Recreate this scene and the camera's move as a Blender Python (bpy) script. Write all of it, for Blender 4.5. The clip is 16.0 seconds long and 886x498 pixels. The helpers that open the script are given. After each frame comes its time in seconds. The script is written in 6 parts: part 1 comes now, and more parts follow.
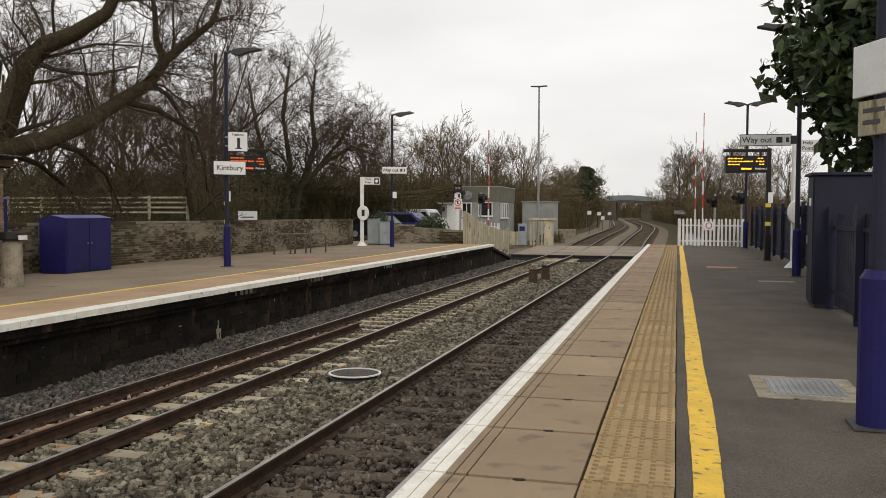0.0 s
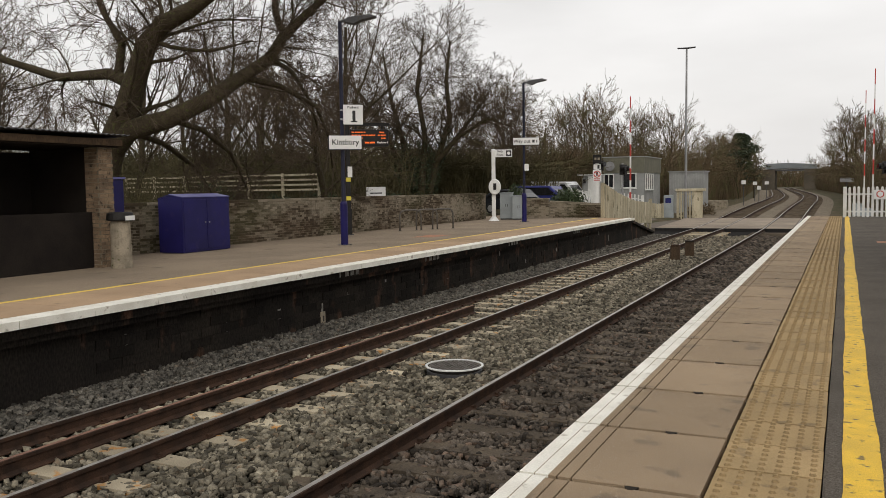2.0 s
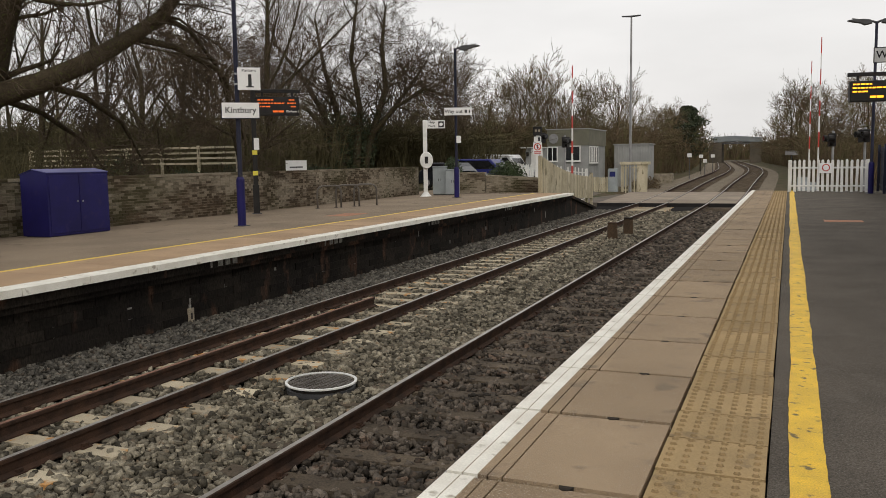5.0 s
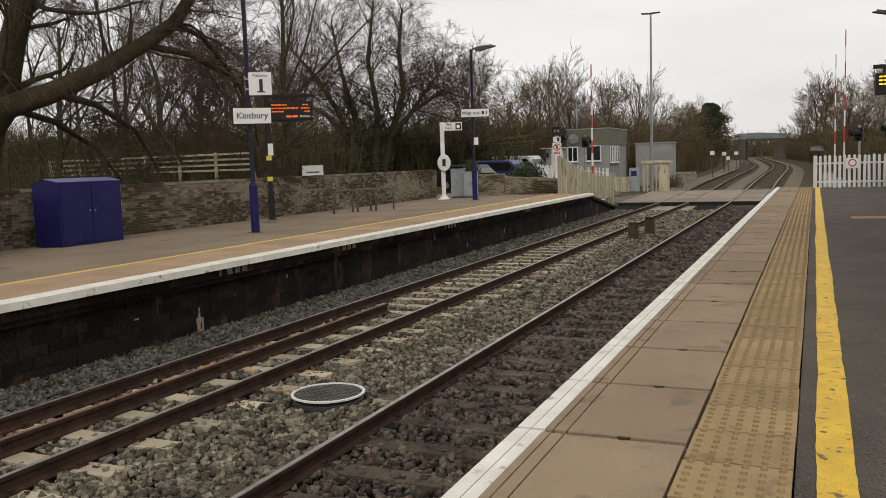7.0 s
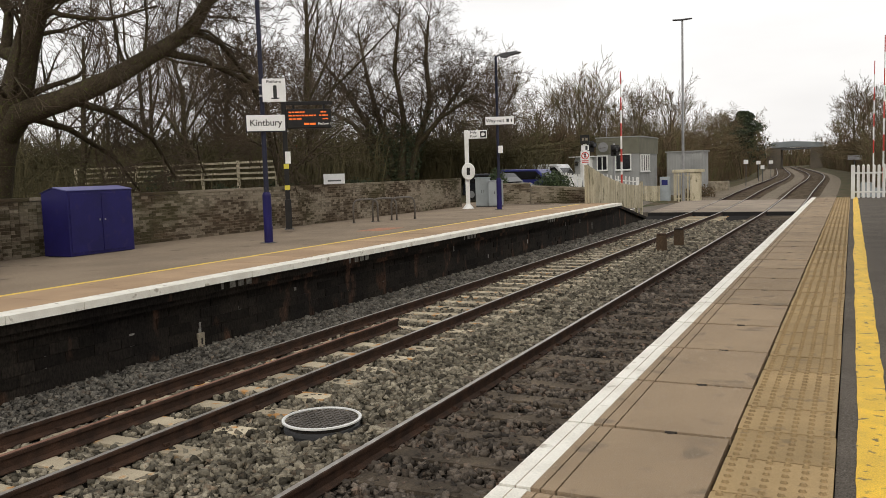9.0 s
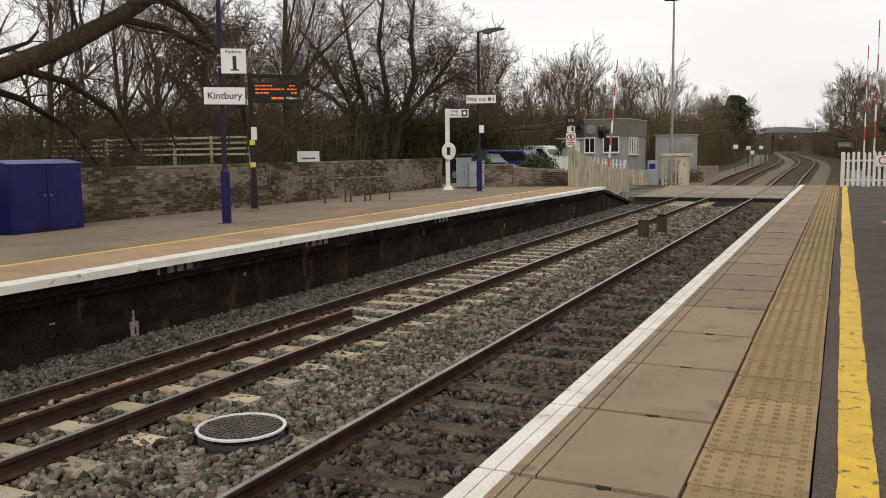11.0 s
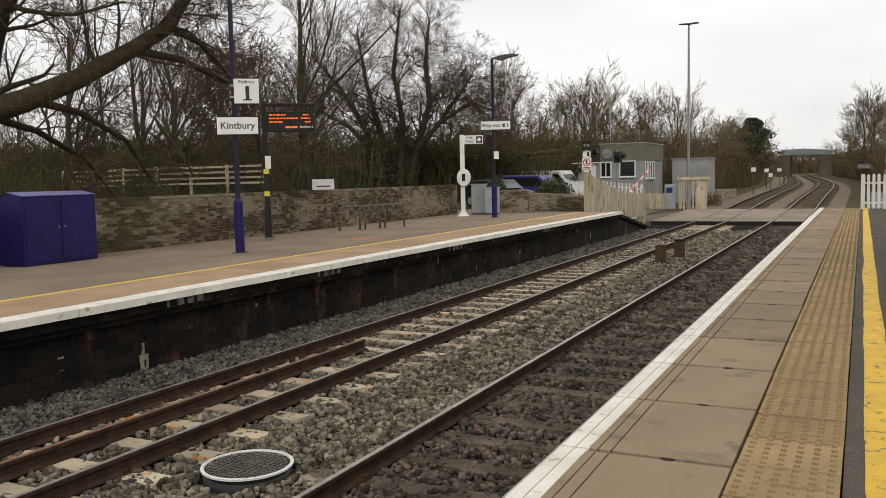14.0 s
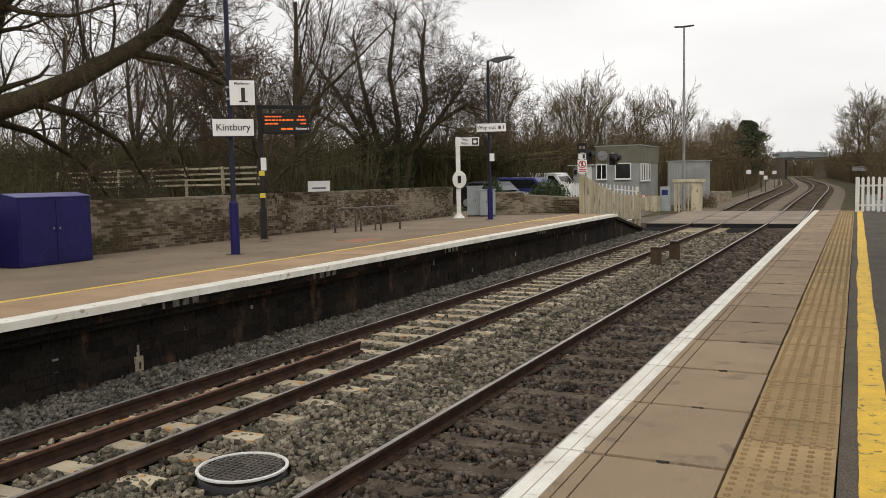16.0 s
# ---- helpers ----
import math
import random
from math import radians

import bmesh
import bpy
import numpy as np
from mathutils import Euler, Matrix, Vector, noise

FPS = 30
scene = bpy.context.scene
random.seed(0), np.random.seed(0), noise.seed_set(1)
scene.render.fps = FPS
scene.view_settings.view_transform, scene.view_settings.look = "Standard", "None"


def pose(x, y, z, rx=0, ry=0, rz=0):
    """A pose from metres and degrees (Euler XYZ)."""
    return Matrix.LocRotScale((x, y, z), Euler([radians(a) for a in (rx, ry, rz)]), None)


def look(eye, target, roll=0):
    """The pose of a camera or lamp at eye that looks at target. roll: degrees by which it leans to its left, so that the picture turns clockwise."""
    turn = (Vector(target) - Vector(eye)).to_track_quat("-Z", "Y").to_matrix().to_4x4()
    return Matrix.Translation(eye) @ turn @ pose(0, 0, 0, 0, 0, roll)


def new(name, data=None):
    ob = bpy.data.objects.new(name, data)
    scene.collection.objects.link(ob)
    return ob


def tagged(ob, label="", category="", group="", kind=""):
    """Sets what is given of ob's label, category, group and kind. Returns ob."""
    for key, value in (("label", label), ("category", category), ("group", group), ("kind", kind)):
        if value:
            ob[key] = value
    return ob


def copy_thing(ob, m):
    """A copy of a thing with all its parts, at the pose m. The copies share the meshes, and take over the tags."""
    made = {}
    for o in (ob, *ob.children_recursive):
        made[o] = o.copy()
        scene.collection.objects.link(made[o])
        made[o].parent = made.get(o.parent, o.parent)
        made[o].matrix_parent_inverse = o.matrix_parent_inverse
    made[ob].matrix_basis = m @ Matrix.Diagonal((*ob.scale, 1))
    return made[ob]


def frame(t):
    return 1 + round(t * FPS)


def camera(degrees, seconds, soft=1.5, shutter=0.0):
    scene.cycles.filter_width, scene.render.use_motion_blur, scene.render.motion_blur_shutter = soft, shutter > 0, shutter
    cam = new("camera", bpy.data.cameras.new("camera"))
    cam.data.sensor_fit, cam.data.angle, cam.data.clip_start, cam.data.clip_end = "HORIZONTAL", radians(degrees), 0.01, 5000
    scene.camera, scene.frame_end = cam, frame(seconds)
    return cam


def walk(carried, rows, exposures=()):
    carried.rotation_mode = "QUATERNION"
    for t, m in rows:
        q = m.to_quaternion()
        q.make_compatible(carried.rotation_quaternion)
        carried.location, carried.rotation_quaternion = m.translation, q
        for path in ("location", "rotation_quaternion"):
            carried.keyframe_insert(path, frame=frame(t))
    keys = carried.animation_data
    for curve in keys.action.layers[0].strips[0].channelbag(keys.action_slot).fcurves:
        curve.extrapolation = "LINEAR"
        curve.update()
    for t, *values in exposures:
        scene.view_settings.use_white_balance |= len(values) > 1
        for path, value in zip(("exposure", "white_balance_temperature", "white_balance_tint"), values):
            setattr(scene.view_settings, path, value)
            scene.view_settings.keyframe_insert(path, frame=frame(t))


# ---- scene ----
cam = camera(55.2, 16.0, soft=0.85)
PATH = [
    (0, (1.325, -5.573, 1.473), (0.793, -3.647, 1.390), 0.2),
    (0.5, (1.353, -5.168, 1.445), (0.745, -3.269, 1.289), -1.0),
    (1, (1.385, -4.730, 1.448), (0.685, -2.864, 1.286), -0.9),
    (1.5, (1.360, -4.292, 1.459), (0.612, -2.443, 1.312), -1.3),
    (2, (1.410, -3.893, 1.464), (0.555, -2.090, 1.321), -0.8),
    (2.5, (1.332, -3.519, 1.525), (0.562, -1.676, 1.422), 0.4),
    (3, (1.320, -3.049, 1.474), (0.559, -1.202, 1.374), -0.6),
    (3.5, (1.427, -2.687, 1.510), (0.650, -0.854, 1.317), -0.5),
    (3.7, (1.409, -2.540, 1.501), (0.679, -0.690, 1.289), -0.5),
    (5.8, (1.391, -1.033, 1.463), (0.615, 0.799, 1.260), -1.4),
    (6, (1.393, -1.026, 1.460), (0.614, 0.805, 1.253), -1.7),
    (6.5, (1.397, -1.025, 1.457), (0.598, 0.798, 1.255), -1.6),
    (7, (1.406, -1.019, 1.458), (0.604, 0.802, 1.258), -1.9),
    (7.5, (1.401, -1.018, 1.465), (0.554, 0.784, 1.271), -1.9),
    (8, (1.446, -0.930, 1.461), (0.539, 0.842, 1.263), -1.9),
    (8.5, (1.391, -0.651, 1.457), (0.505, 1.133, 1.275), -2.0),
    (8.7, (1.390, -0.509, 1.459), (0.517, 1.282, 1.283), -2.0),
    (10.8, (1.444, 0.896, 1.428), (0.576, 2.685, 1.211), -0.8),
    (11, (1.404, 0.848, 1.464), (0.558, 2.646, 1.237), -0.7),
    (11.5, (1.363, 1.012, 1.485), (0.498, 2.802, 1.269), -1.2),
    (12, (1.402, 1.054, 1.503), (0.494, 2.827, 1.312), -1.7),
    (12.5, (1.402, 1.037, 1.506), (0.504, 2.816, 1.332), -1.6),
    (13, (1.397, 1.026, 1.505), (0.510, 2.811, 1.336), -1.4),
    (13.5, (1.396, 1.031, 1.504), (0.516, 2.819, 1.335), -1.3),
    (14, (1.398, 1.038, 1.504), (0.513, 2.824, 1.337), -1.3),
    (14.5, (1.403, 1.032, 1.505), (0.519, 2.818, 1.337), -1.3),
    (15, (1.399, 1.043, 1.507), (0.522, 2.833, 1.339), -1.3),
    (15.5, (1.399, 1.036, 1.506), (0.525, 2.828, 1.342), -1.2),
    (16, (1.403, 1.033, 1.510), (0.527, 2.824, 1.347), -1.2),
]
walk(cam, [(t, look(eye, target, roll)) for t, eye, target, roll in PATH], exposures=[(0, 0.09, 6720, 10), (1.0, 0.08, 6720, 10), (2.0, 0.03, 6720, 10), (2.5, 0.24, 6720, 10), (3.0, 0.09, 6720, 10), (3.6, 0.01, 6720, 10), (6, 0.0, 6720, 10), (8.0, 0.0, 6720, 10), (8.5, 0.26, 6720, 10), (11, 0.16, 6720, 10), (16, 0.16, 6720, 10)])

# ---- world, sun ----
W = bpy.data.worlds.new("sky")
scene.world = W
W.use_nodes = True
wn, wl = W.node_tree.nodes, W.node_tree.links
sky = wn.new("ShaderNodeTexSky")
sky.sky_type, sky.sun_disc = "NISHITA", False
sky.sun_elevation, sky.sun_rotation = radians(28), radians(150)
sky.air_density, sky.dust_density, sky.ozone_density = 1.0, 6.0, 1.0
grey = wn.new("ShaderNodeMix")
grey.data_type = "RGBA"
grey.inputs[0].default_value = 0.93
grey.inputs[7].default_value = (7.5, 7.5, 7.58, 1)
wl.new(sky.outputs[0], grey.inputs[6])
cloud = wn.new("ShaderNodeTexNoise")
cloud.inputs["Scale"].default_value, cloud.inputs["Detail"].default_value = 2.2, 5
cmap = wn.new("ShaderNodeMapping")
cmap.inputs["Scale"].default_value = (1, 1, 3.5)
ctc = wn.new("ShaderNodeTexCoord")
wl.new(ctc.outputs["Generated"], cmap.inputs[0])
wl.new(cmap.outputs[0], cloud.inputs["Vector"])
cr = wn.new("ShaderNodeMapRange")
cr.inputs[1].default_value, cr.inputs[2].default_value, cr.inputs[3].default_value, cr.inputs[4].default_value = 0.3, 0.7, 0.86, 1.08
wl.new(cloud.outputs["Fac"], cr.inputs[0])
cm = wn.new("ShaderNodeVectorMath")
cm.operation = "SCALE"
wl.new(grey.outputs[2], cm.inputs[0])
wl.new(cr.outputs[0], cm.inputs["Scale"])
bg = wn["Background"]
bg.inputs[1].default_value = 0.121
wl.new(cm.outputs[0], bg.inputs[0])
sun = new("sun", bpy.data.lights.new("sun", "SUN"))
sun.data.energy, sun.data.angle, sun.data.color = 0.7, radians(25), (1, 0.97, 0.92)
sun.matrix_world = look((30, -60, 45), (0, 0, 0))


# ---- materials ----
def mat(name, c1, c2=None, scale=8.0, rough=0.85, bump=0.0, bscale=60.0, metal=0.0, fine=0.25, c3=None, c3at=0.62, stretch=(1, 1, 1), vary=0.0, island=False, spec=0.4, speck=0.0):
    """Two-scale procedural surface: broad patches from c1 to c2, fine grain, optional third colour in blotches."""
    m = bpy.data.materials.new(name)
    m.use_nodes = True
    n, l = m.node_tree.nodes, m.node_tree.links
    b = n["Principled BSDF"]
    b.inputs["Roughness"].default_value, b.inputs["Metallic"].default_value = rough, metal
    b.inputs["Specular IOR Level"].default_value = spec
    c2 = c2 or tuple(v * 0.75 for v in c1)
    if rough > 0.7 and spec == 0.4:
        b.inputs["Specular IOR Level"].default_value = 0.15
    tc, mp = n.new("ShaderNodeTexCoord"), n.new("ShaderNodeMapping")
    mp.inputs["Scale"].default_value = stretch
    geo = n.new("ShaderNodeNewGeometry")
    l.new(geo.outputs["Position"] if vary >= 0 else tc.outputs["Object"], mp.inputs[0])
    t1, t2 = n.new("ShaderNodeTexNoise"), n.new("ShaderNodeTexNoise")
    t1.inputs["Scale"].default_value, t1.inputs["Detail"].default_value = scale, 6
    t2.inputs["Scale"].default_value, t2.inputs["Detail"].default_value = bscale, 3
    l.new(mp.outputs[0], t1.inputs["Vector"])
    l.new(mp.outputs[0], t2.inputs["Vector"])
    r = n.new("ShaderNodeMapRange")
    r.inputs[1].default_value, r.inputs[2].default_value = 0.35, 0.65
    l.new(t1.outputs["Fac"], r.inputs[0])
    mx = n.new("ShaderNodeMix")
    mx.data_type = "RGBA"
    mx.inputs[6].default_value, mx.inputs[7].default_value = (*c1, 1), (*c2, 1)
    l.new(r.outputs[0], mx.inputs[0])
    out = mx.outputs[2]
    if c3:
        t3, r3, m3 = n.new("ShaderNodeTexNoise"), n.new("ShaderNodeMapRange"), n.new("ShaderNodeMix")
        t3.inputs["Scale"].default_value, t3.inputs["Detail"].default_value = scale * 2.7, 7
        r3.inputs[1].default_value, r3.inputs[2].default_value = c3at, c3at + 0.08
        l.new(mp.outputs[0], t3.inputs["Vector"])
        l.new(t3.outputs["Fac"], r3.inputs[0])
        m3.data_type = "RGBA"
        m3.inputs[7].default_value = (*c3, 1)
        l.new(out, m3.inputs[6])
        l.new(r3.outputs[0], m3.inputs[0])
        out = m3.outputs[2]
    f = n.new("ShaderNodeMapRange")
    f.inputs[1].default_value, f.inputs[2].default_value = 0.3, 0.7
    f.inputs[3].default_value, f.inputs[4].default_value = 1 - fine, 1 + fine
    l.new(t2.outputs["Fac"], f.inputs[0])
    v = n.new("ShaderNodeVectorMath")
    v.operation = "SCALE"
    l.new(out, v.inputs[0])
    l.new(f.outputs[0], v.inputs["Scale"])
    out = v.outputs[0]
    if vary > 0:
        rr, v2 = n.new("ShaderNodeMapRange"), n.new("ShaderNodeVectorMath")
        rr.inputs[3].default_value, rr.inputs[4].default_value = 1 - vary, 1 + vary
        if island:
            l.new(geo.outputs["Random Per Island"], rr.inputs[0])
        else:
            oi = n.new("ShaderNodeObjectInfo")
            l.new(oi.outputs["Random"], rr.inputs[0])
        v2.operation = "SCALE"
        l.new(out, v2.inputs[0])
        l.new(rr.outputs[0], v2.inputs["Scale"])
        out = v2.outputs[0]
    if speck:
        vo, sr, sm_ = n.new("ShaderNodeTexNoise"), n.new("ShaderNodeMapRange"), n.new("ShaderNodeMix")
        vo.inputs["Scale"].default_value, vo.inputs["Detail"].default_value = 95, 2
        sr.inputs[1].default_value, sr.inputs[2].default_value, sr.inputs[4].default_value = 0.62, 0.7, 0.7
        l.new(mp.outputs[0], vo.inputs["Vector"])
        l.new(vo.outputs["Fac"], sr.inputs[0])
        sm_.data_type = "RGBA"
        sm_.inputs[7].default_value = (speck, speck * 0.93, speck * 0.8, 1)
        l.new(out, sm_.inputs[6])
        l.new(sr.outputs[0], sm_.inputs[0])
        out = sm_.outputs[2]
    l.new(out, b.inputs["Base Color"])
    if bump:
        bp = n.new("ShaderNodeBump")
        bp.inputs["Strength"].default_value, bp.inputs["Distance"].default_value = bump, 0.01
        l.new(t2.outputs["Fac"], bp.inputs["Height"])
        l.new(bp.outputs[0], b.inputs["Normal"])
    return m


def glow(name, col, strength):
    m = bpy.data.materials.new(name)
    m.use_nodes = True
    b = m.node_tree.nodes["Principled BSDF"]
    b.inputs["Base Color"].default_value = (*(0.2 * c for c in col), 1)
    b.inputs["Emission Color"].default_value, b.inputs["Emission Strength"].default_value = (*col, 1), strength
    return m


M_ground = mat("earth_and_grass", (0.07, 0.06, 0.03), (0.09, 0.068, 0.042), 0.35, 0.95, 0.6, 9, fine=0.4, c3=(0.042, 0.05, 0.018), c3at=0.52)
M_gapshade = mat("ballast_bed", (0.03, 0.026, 0.02), (0.016, 0.014, 0.011), 2.5, 0.95, 1.0, 26, fine=0.7)
M_stone = mat("ballast_stone", (0.225, 0.2, 0.15), (0.085, 0.074, 0.055), 4.0, 0.9, 0.3, 60, fine=0.3, c3=(0.16, 0.12, 0.083), c3at=0.6, vary=0.75, island=True)
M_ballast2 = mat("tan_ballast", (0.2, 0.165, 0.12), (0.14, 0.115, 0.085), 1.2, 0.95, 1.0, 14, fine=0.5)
M_stone2 = mat("dirty_ballast_stone", (0.135, 0.112, 0.09), (0.046, 0.038, 0.03), 2.0, 0.9, 0.4, 60, fine=0.3, c3=(0.13, 0.092, 0.068), c3at=0.56, vary=0.7, island=True)
M_stone3 = mat("dark_grey_ballast_stone", (0.14, 0.13, 0.11), (0.065, 0.06, 0.052), 3.0, 0.9, 0.4, 60, fine=0.3, c3=(0.11, 0.09, 0.07), c3at=0.58, vary=0.6, island=True)
M_asphalt = mat("platform_asphalt", (0.115, 0.098, 0.08), (0.082, 0.071, 0.058), 1.1, 0.9, 0.6, 130, fine=0.5, c3=(0.11, 0.095, 0.078), c3at=0.6, speck=0.22)
M_leftasph = mat("worn_asphalt", (0.27, 0.212, 0.152), (0.21, 0.165, 0.12), 0.6, 0.9, 0.4, 120, fine=0.25, c3=(0.15, 0.12, 0.09), c3at=0.62)
M_slab = mat("concrete_slab", (0.325, 0.24, 0.155), (0.265, 0.196, 0.128), 1.3, 0.85, 0.45, 190, fine=0.42, c3=(0.205, 0.156, 0.108), c3at=0.58, vary=0.12, speck=0.55)
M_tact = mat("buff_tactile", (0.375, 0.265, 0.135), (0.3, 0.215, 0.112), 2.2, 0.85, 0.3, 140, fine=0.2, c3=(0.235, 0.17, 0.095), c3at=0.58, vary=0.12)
M_domeshade = mat("grimy_blister_side", (0.3, 0.212, 0.108), (0.24, 0.17, 0.09), 3.0, 0.9, 0.2, 120, fine=0.2)
M_white = mat("white_edge_paint", (0.82, 0.8, 0.72), (0.68, 0.65, 0.57), 3.0, 0.6, 0.25, 90, fine=0.1, c3=(0.4, 0.36, 0.29), c3at=0.62)
M_yellow = mat("yellow_line_paint", (0.82, 0.52, 0.045), (0.66, 0.42, 0.05), 5.0, 0.65, 0.5, 130, fine=0.22, c3=(0.17, 0.12, 0.05), c3at=0.6)
M_rail = mat("rusty_rail", (0.062, 0.034, 0.022), (0.03, 0.019, 0.014), 6, 0.8, 0.3, 90, fine=0.35)
M_rusttop = mat("pale_rust", (0.23, 0.115, 0.075), (0.15, 0.075, 0.05), 7, 0.7, 0.2, 90, fine=0.25)
M_head = mat("polished_rail_head", (0.42, 0.40, 0.37), (0.3, 0.27, 0.24), 5, 0.38, 0.0, 60, metal=0.7, fine=0.1)
M_sleeper = mat("concrete_sleeper", (0.46, 0.4, 0.29), (0.33, 0.28, 0.2), 2, 0.9, 0.4, 80, fine=0.2, c3=(0.42, 0.22, 0.08), c3at=0.57, vary=0.25)
M_sleeper2 = mat("dark_sleeper", (0.13, 0.102, 0.072), (0.06, 0.048, 0.036), 2, 0.9, 0.5, 50, fine=0.3, vary=0.25)
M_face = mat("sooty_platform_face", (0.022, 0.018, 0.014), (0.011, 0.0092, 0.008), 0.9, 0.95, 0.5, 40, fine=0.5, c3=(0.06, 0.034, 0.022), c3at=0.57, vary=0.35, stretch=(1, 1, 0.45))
M_road = mat("road_asphalt", (0.15, 0.128, 0.105), (0.115, 0.1, 0.083), 0.7, 0.9, 0.3, 60, fine=0.2)
def brick_surface(name, island):
    """Sooty brown brick; single bricks and patches of them whitened by salts, some green with algae."""
    m = bpy.data.materials.new(name)
    m.use_nodes = True
    n, l = m.node_tree.nodes, m.node_tree.links
    b, geo = n["Principled BSDF"], n.new("ShaderNodeNewGeometry")
    b.inputs["Roughness"].default_value, b.inputs["Specular IOR Level"].default_value = 0.92, 0.15
    rnd = geo.outputs["Random Per Island"] if island else n.new("ShaderNodeObjectInfo").outputs["Random"]

    def field(scale, detail, stretch=(1, 1, 1)):
        mp, t = n.new("ShaderNodeMapping"), n.new("ShaderNodeTexNoise")
        mp.inputs["Scale"].default_value = stretch
        t.inputs["Scale"].default_value, t.inputs["Detail"].default_value = scale, detail
        l.new(geo.outputs["Position"], mp.inputs[0])
        l.new(mp.outputs[0], t.inputs["Vector"])
        return t.outputs["Fac"]

    def sums(a, k, c):
        q = n.new("ShaderNodeMath")
        q.operation = "MULTIPLY_ADD"
        q.inputs[1].default_value = k
        l.new(a, q.inputs[0])
        if isinstance(c, float):
            q.inputs[2].default_value = c
        else:
            l.new(c, q.inputs[2])
        return q.outputs[0]

    def ramp(a, lo, hi, top=1.0):
        q = n.new("ShaderNodeMapRange")
        q.inputs[1].default_value, q.inputs[2].default_value, q.inputs[4].default_value = lo, hi, top
        l.new(a, q.inputs[0])
        return q.outputs[0]

    def over(under, col, fac):
        q = n.new("ShaderNodeMix")
        q.data_type = "RGBA"
        if isinstance(under, tuple):
            q.inputs[6].default_value = (*under, 1)
        else:
            l.new(under, q.inputs[6])
        q.inputs[7].default_value = (*col, 1)
        l.new(fac, q.inputs[0])
        return q.outputs[2]

    grain = field(55, 3)
    out = over((0.056, 0.041, 0.026), (0.09, 0.061, 0.039), ramp(rnd, 0.1, 1.0))
    out = over(out, (0.056, 0.051, 0.024), ramp(field(0.8, 4), 0.46, 0.62, 0.75))
    out = over(out, (0.29, 0.25, 0.19), ramp(sums(rnd, 0.22, sums(grain, 0.26, field(0.7, 4, (1, 0.6, 1.6)))), 0.66, 0.9, 0.85))
    v = n.new("ShaderNodeVectorMath")
    v.operation = "SCALE"
    l.new(out, v.inputs[0])
    l.new(sums(grain, 1.0, 0.5), v.inputs["Scale"])
    l.new(v.outputs[0], b.inputs["Base Color"])
    bp = n.new("ShaderNodeBump")
    bp.inputs["Strength"].default_value, bp.inputs["Distance"].default_value = 0.5, 0.01
    l.new(grain, bp.inputs["Height"])
    l.new(bp.outputs[0], b.inputs["Normal"])
    return m


M_wallbrick = brick_surface("weathered_brick", False)
M_mortar = mat("lime_mortar", (0.3, 0.26, 0.195), (0.075, 0.062, 0.045), 1.4, 0.95, 0.4, 60)


# ---- mesh helpers ----
class Geo:
    """Collects vertices and faces."""

    def __init__(self):
        self.v, self.f = [], []

    def add(self, vs, fs):
        k = len(self.v)
        self.v += [tuple(p) for p in vs]
        self.f += [tuple(i + k for i in f) for f in fs]
        return self

    def box(self, x0, y0, z0, x1, y1, z1):
        vs = [(x, y, z) for z in (z0, z1) for y in (y0, y1) for x in (x0, x1)]
        return self.add(vs, [(0, 2, 3, 1), (4, 5, 7, 6), (0, 1, 5, 4), (2, 6, 7, 3), (0, 4, 6, 2), (1, 3, 7, 5)])

    def tube(self, pts, radii, n=8, cap=True):
        pts = [Vector(p) for p in pts]
        if not isinstance(radii, (list, tuple)):
            radii = [radii] * len(pts)
        vs, side = [], None
        for i, p in enumerate(pts):
            d = (pts[min(i + 1, len(pts) - 1)] - pts[max(i - 1, 0)]).normalized()
            if side is None:
                side = d.cross(Vector((0, 0, 1)) if abs(d.z) < 0.9 else Vector((1, 0, 0))).normalized()
            side = (side - d * side.dot(d)).normalized()
            up = d.cross(side)
            for k in range(n):
                a = 2 * math.pi * k / n
                vs.append(p + (side * math.cos(a) + up * math.sin(a)) * radii[i])
        fs = [(i * n + k, i * n + (k + 1) % n, (i + 1) * n + (k + 1) % n, (i + 1) * n + k) for i in range(len(pts) - 1) for k in range(n)]
        if cap:
            fs += [tuple(range(n - 1, -1, -1)), tuple((len(pts) - 1) * n + k for k in range(n))]
        return self.add(vs, fs)

    def prism(self, poly, axis, a, b):
        """poly: points of the section in the two other axes, in order; swept from a to b along the axis."""
        n = len(poly)
        put = {"x": lambda u, w, s: (s, u, w), "y": lambda u, w, s: (u, s, w), "z": lambda u, w, s: (u, w, s)}[axis]
        vs = [put(u, w, s) for s in (a, b) for u, w in poly]
        fs = [tuple(range(n)), tuple(range(2 * n - 1, n - 1, -1))] + [(i, i + n, (i + 1) % n + n, (i + 1) % n) for i in range(n)]
        return self.add(vs, fs)

    def mesh(self, name, material, smooth=False):
        me = bpy.data.meshes.new(name)
        me.from_pydata(self.v, [], self.f)
        bm = bmesh.new()
        bm.from_mesh(me)
        bmesh.ops.recalc_face_normals(bm, faces=bm.faces)
        bm.to_mesh(me)
        bm.free()
        me.materials.append(material)
        if smooth:
            me.polygons.foreach_set("use_smooth", [True] * len(me.polygons))
        return me


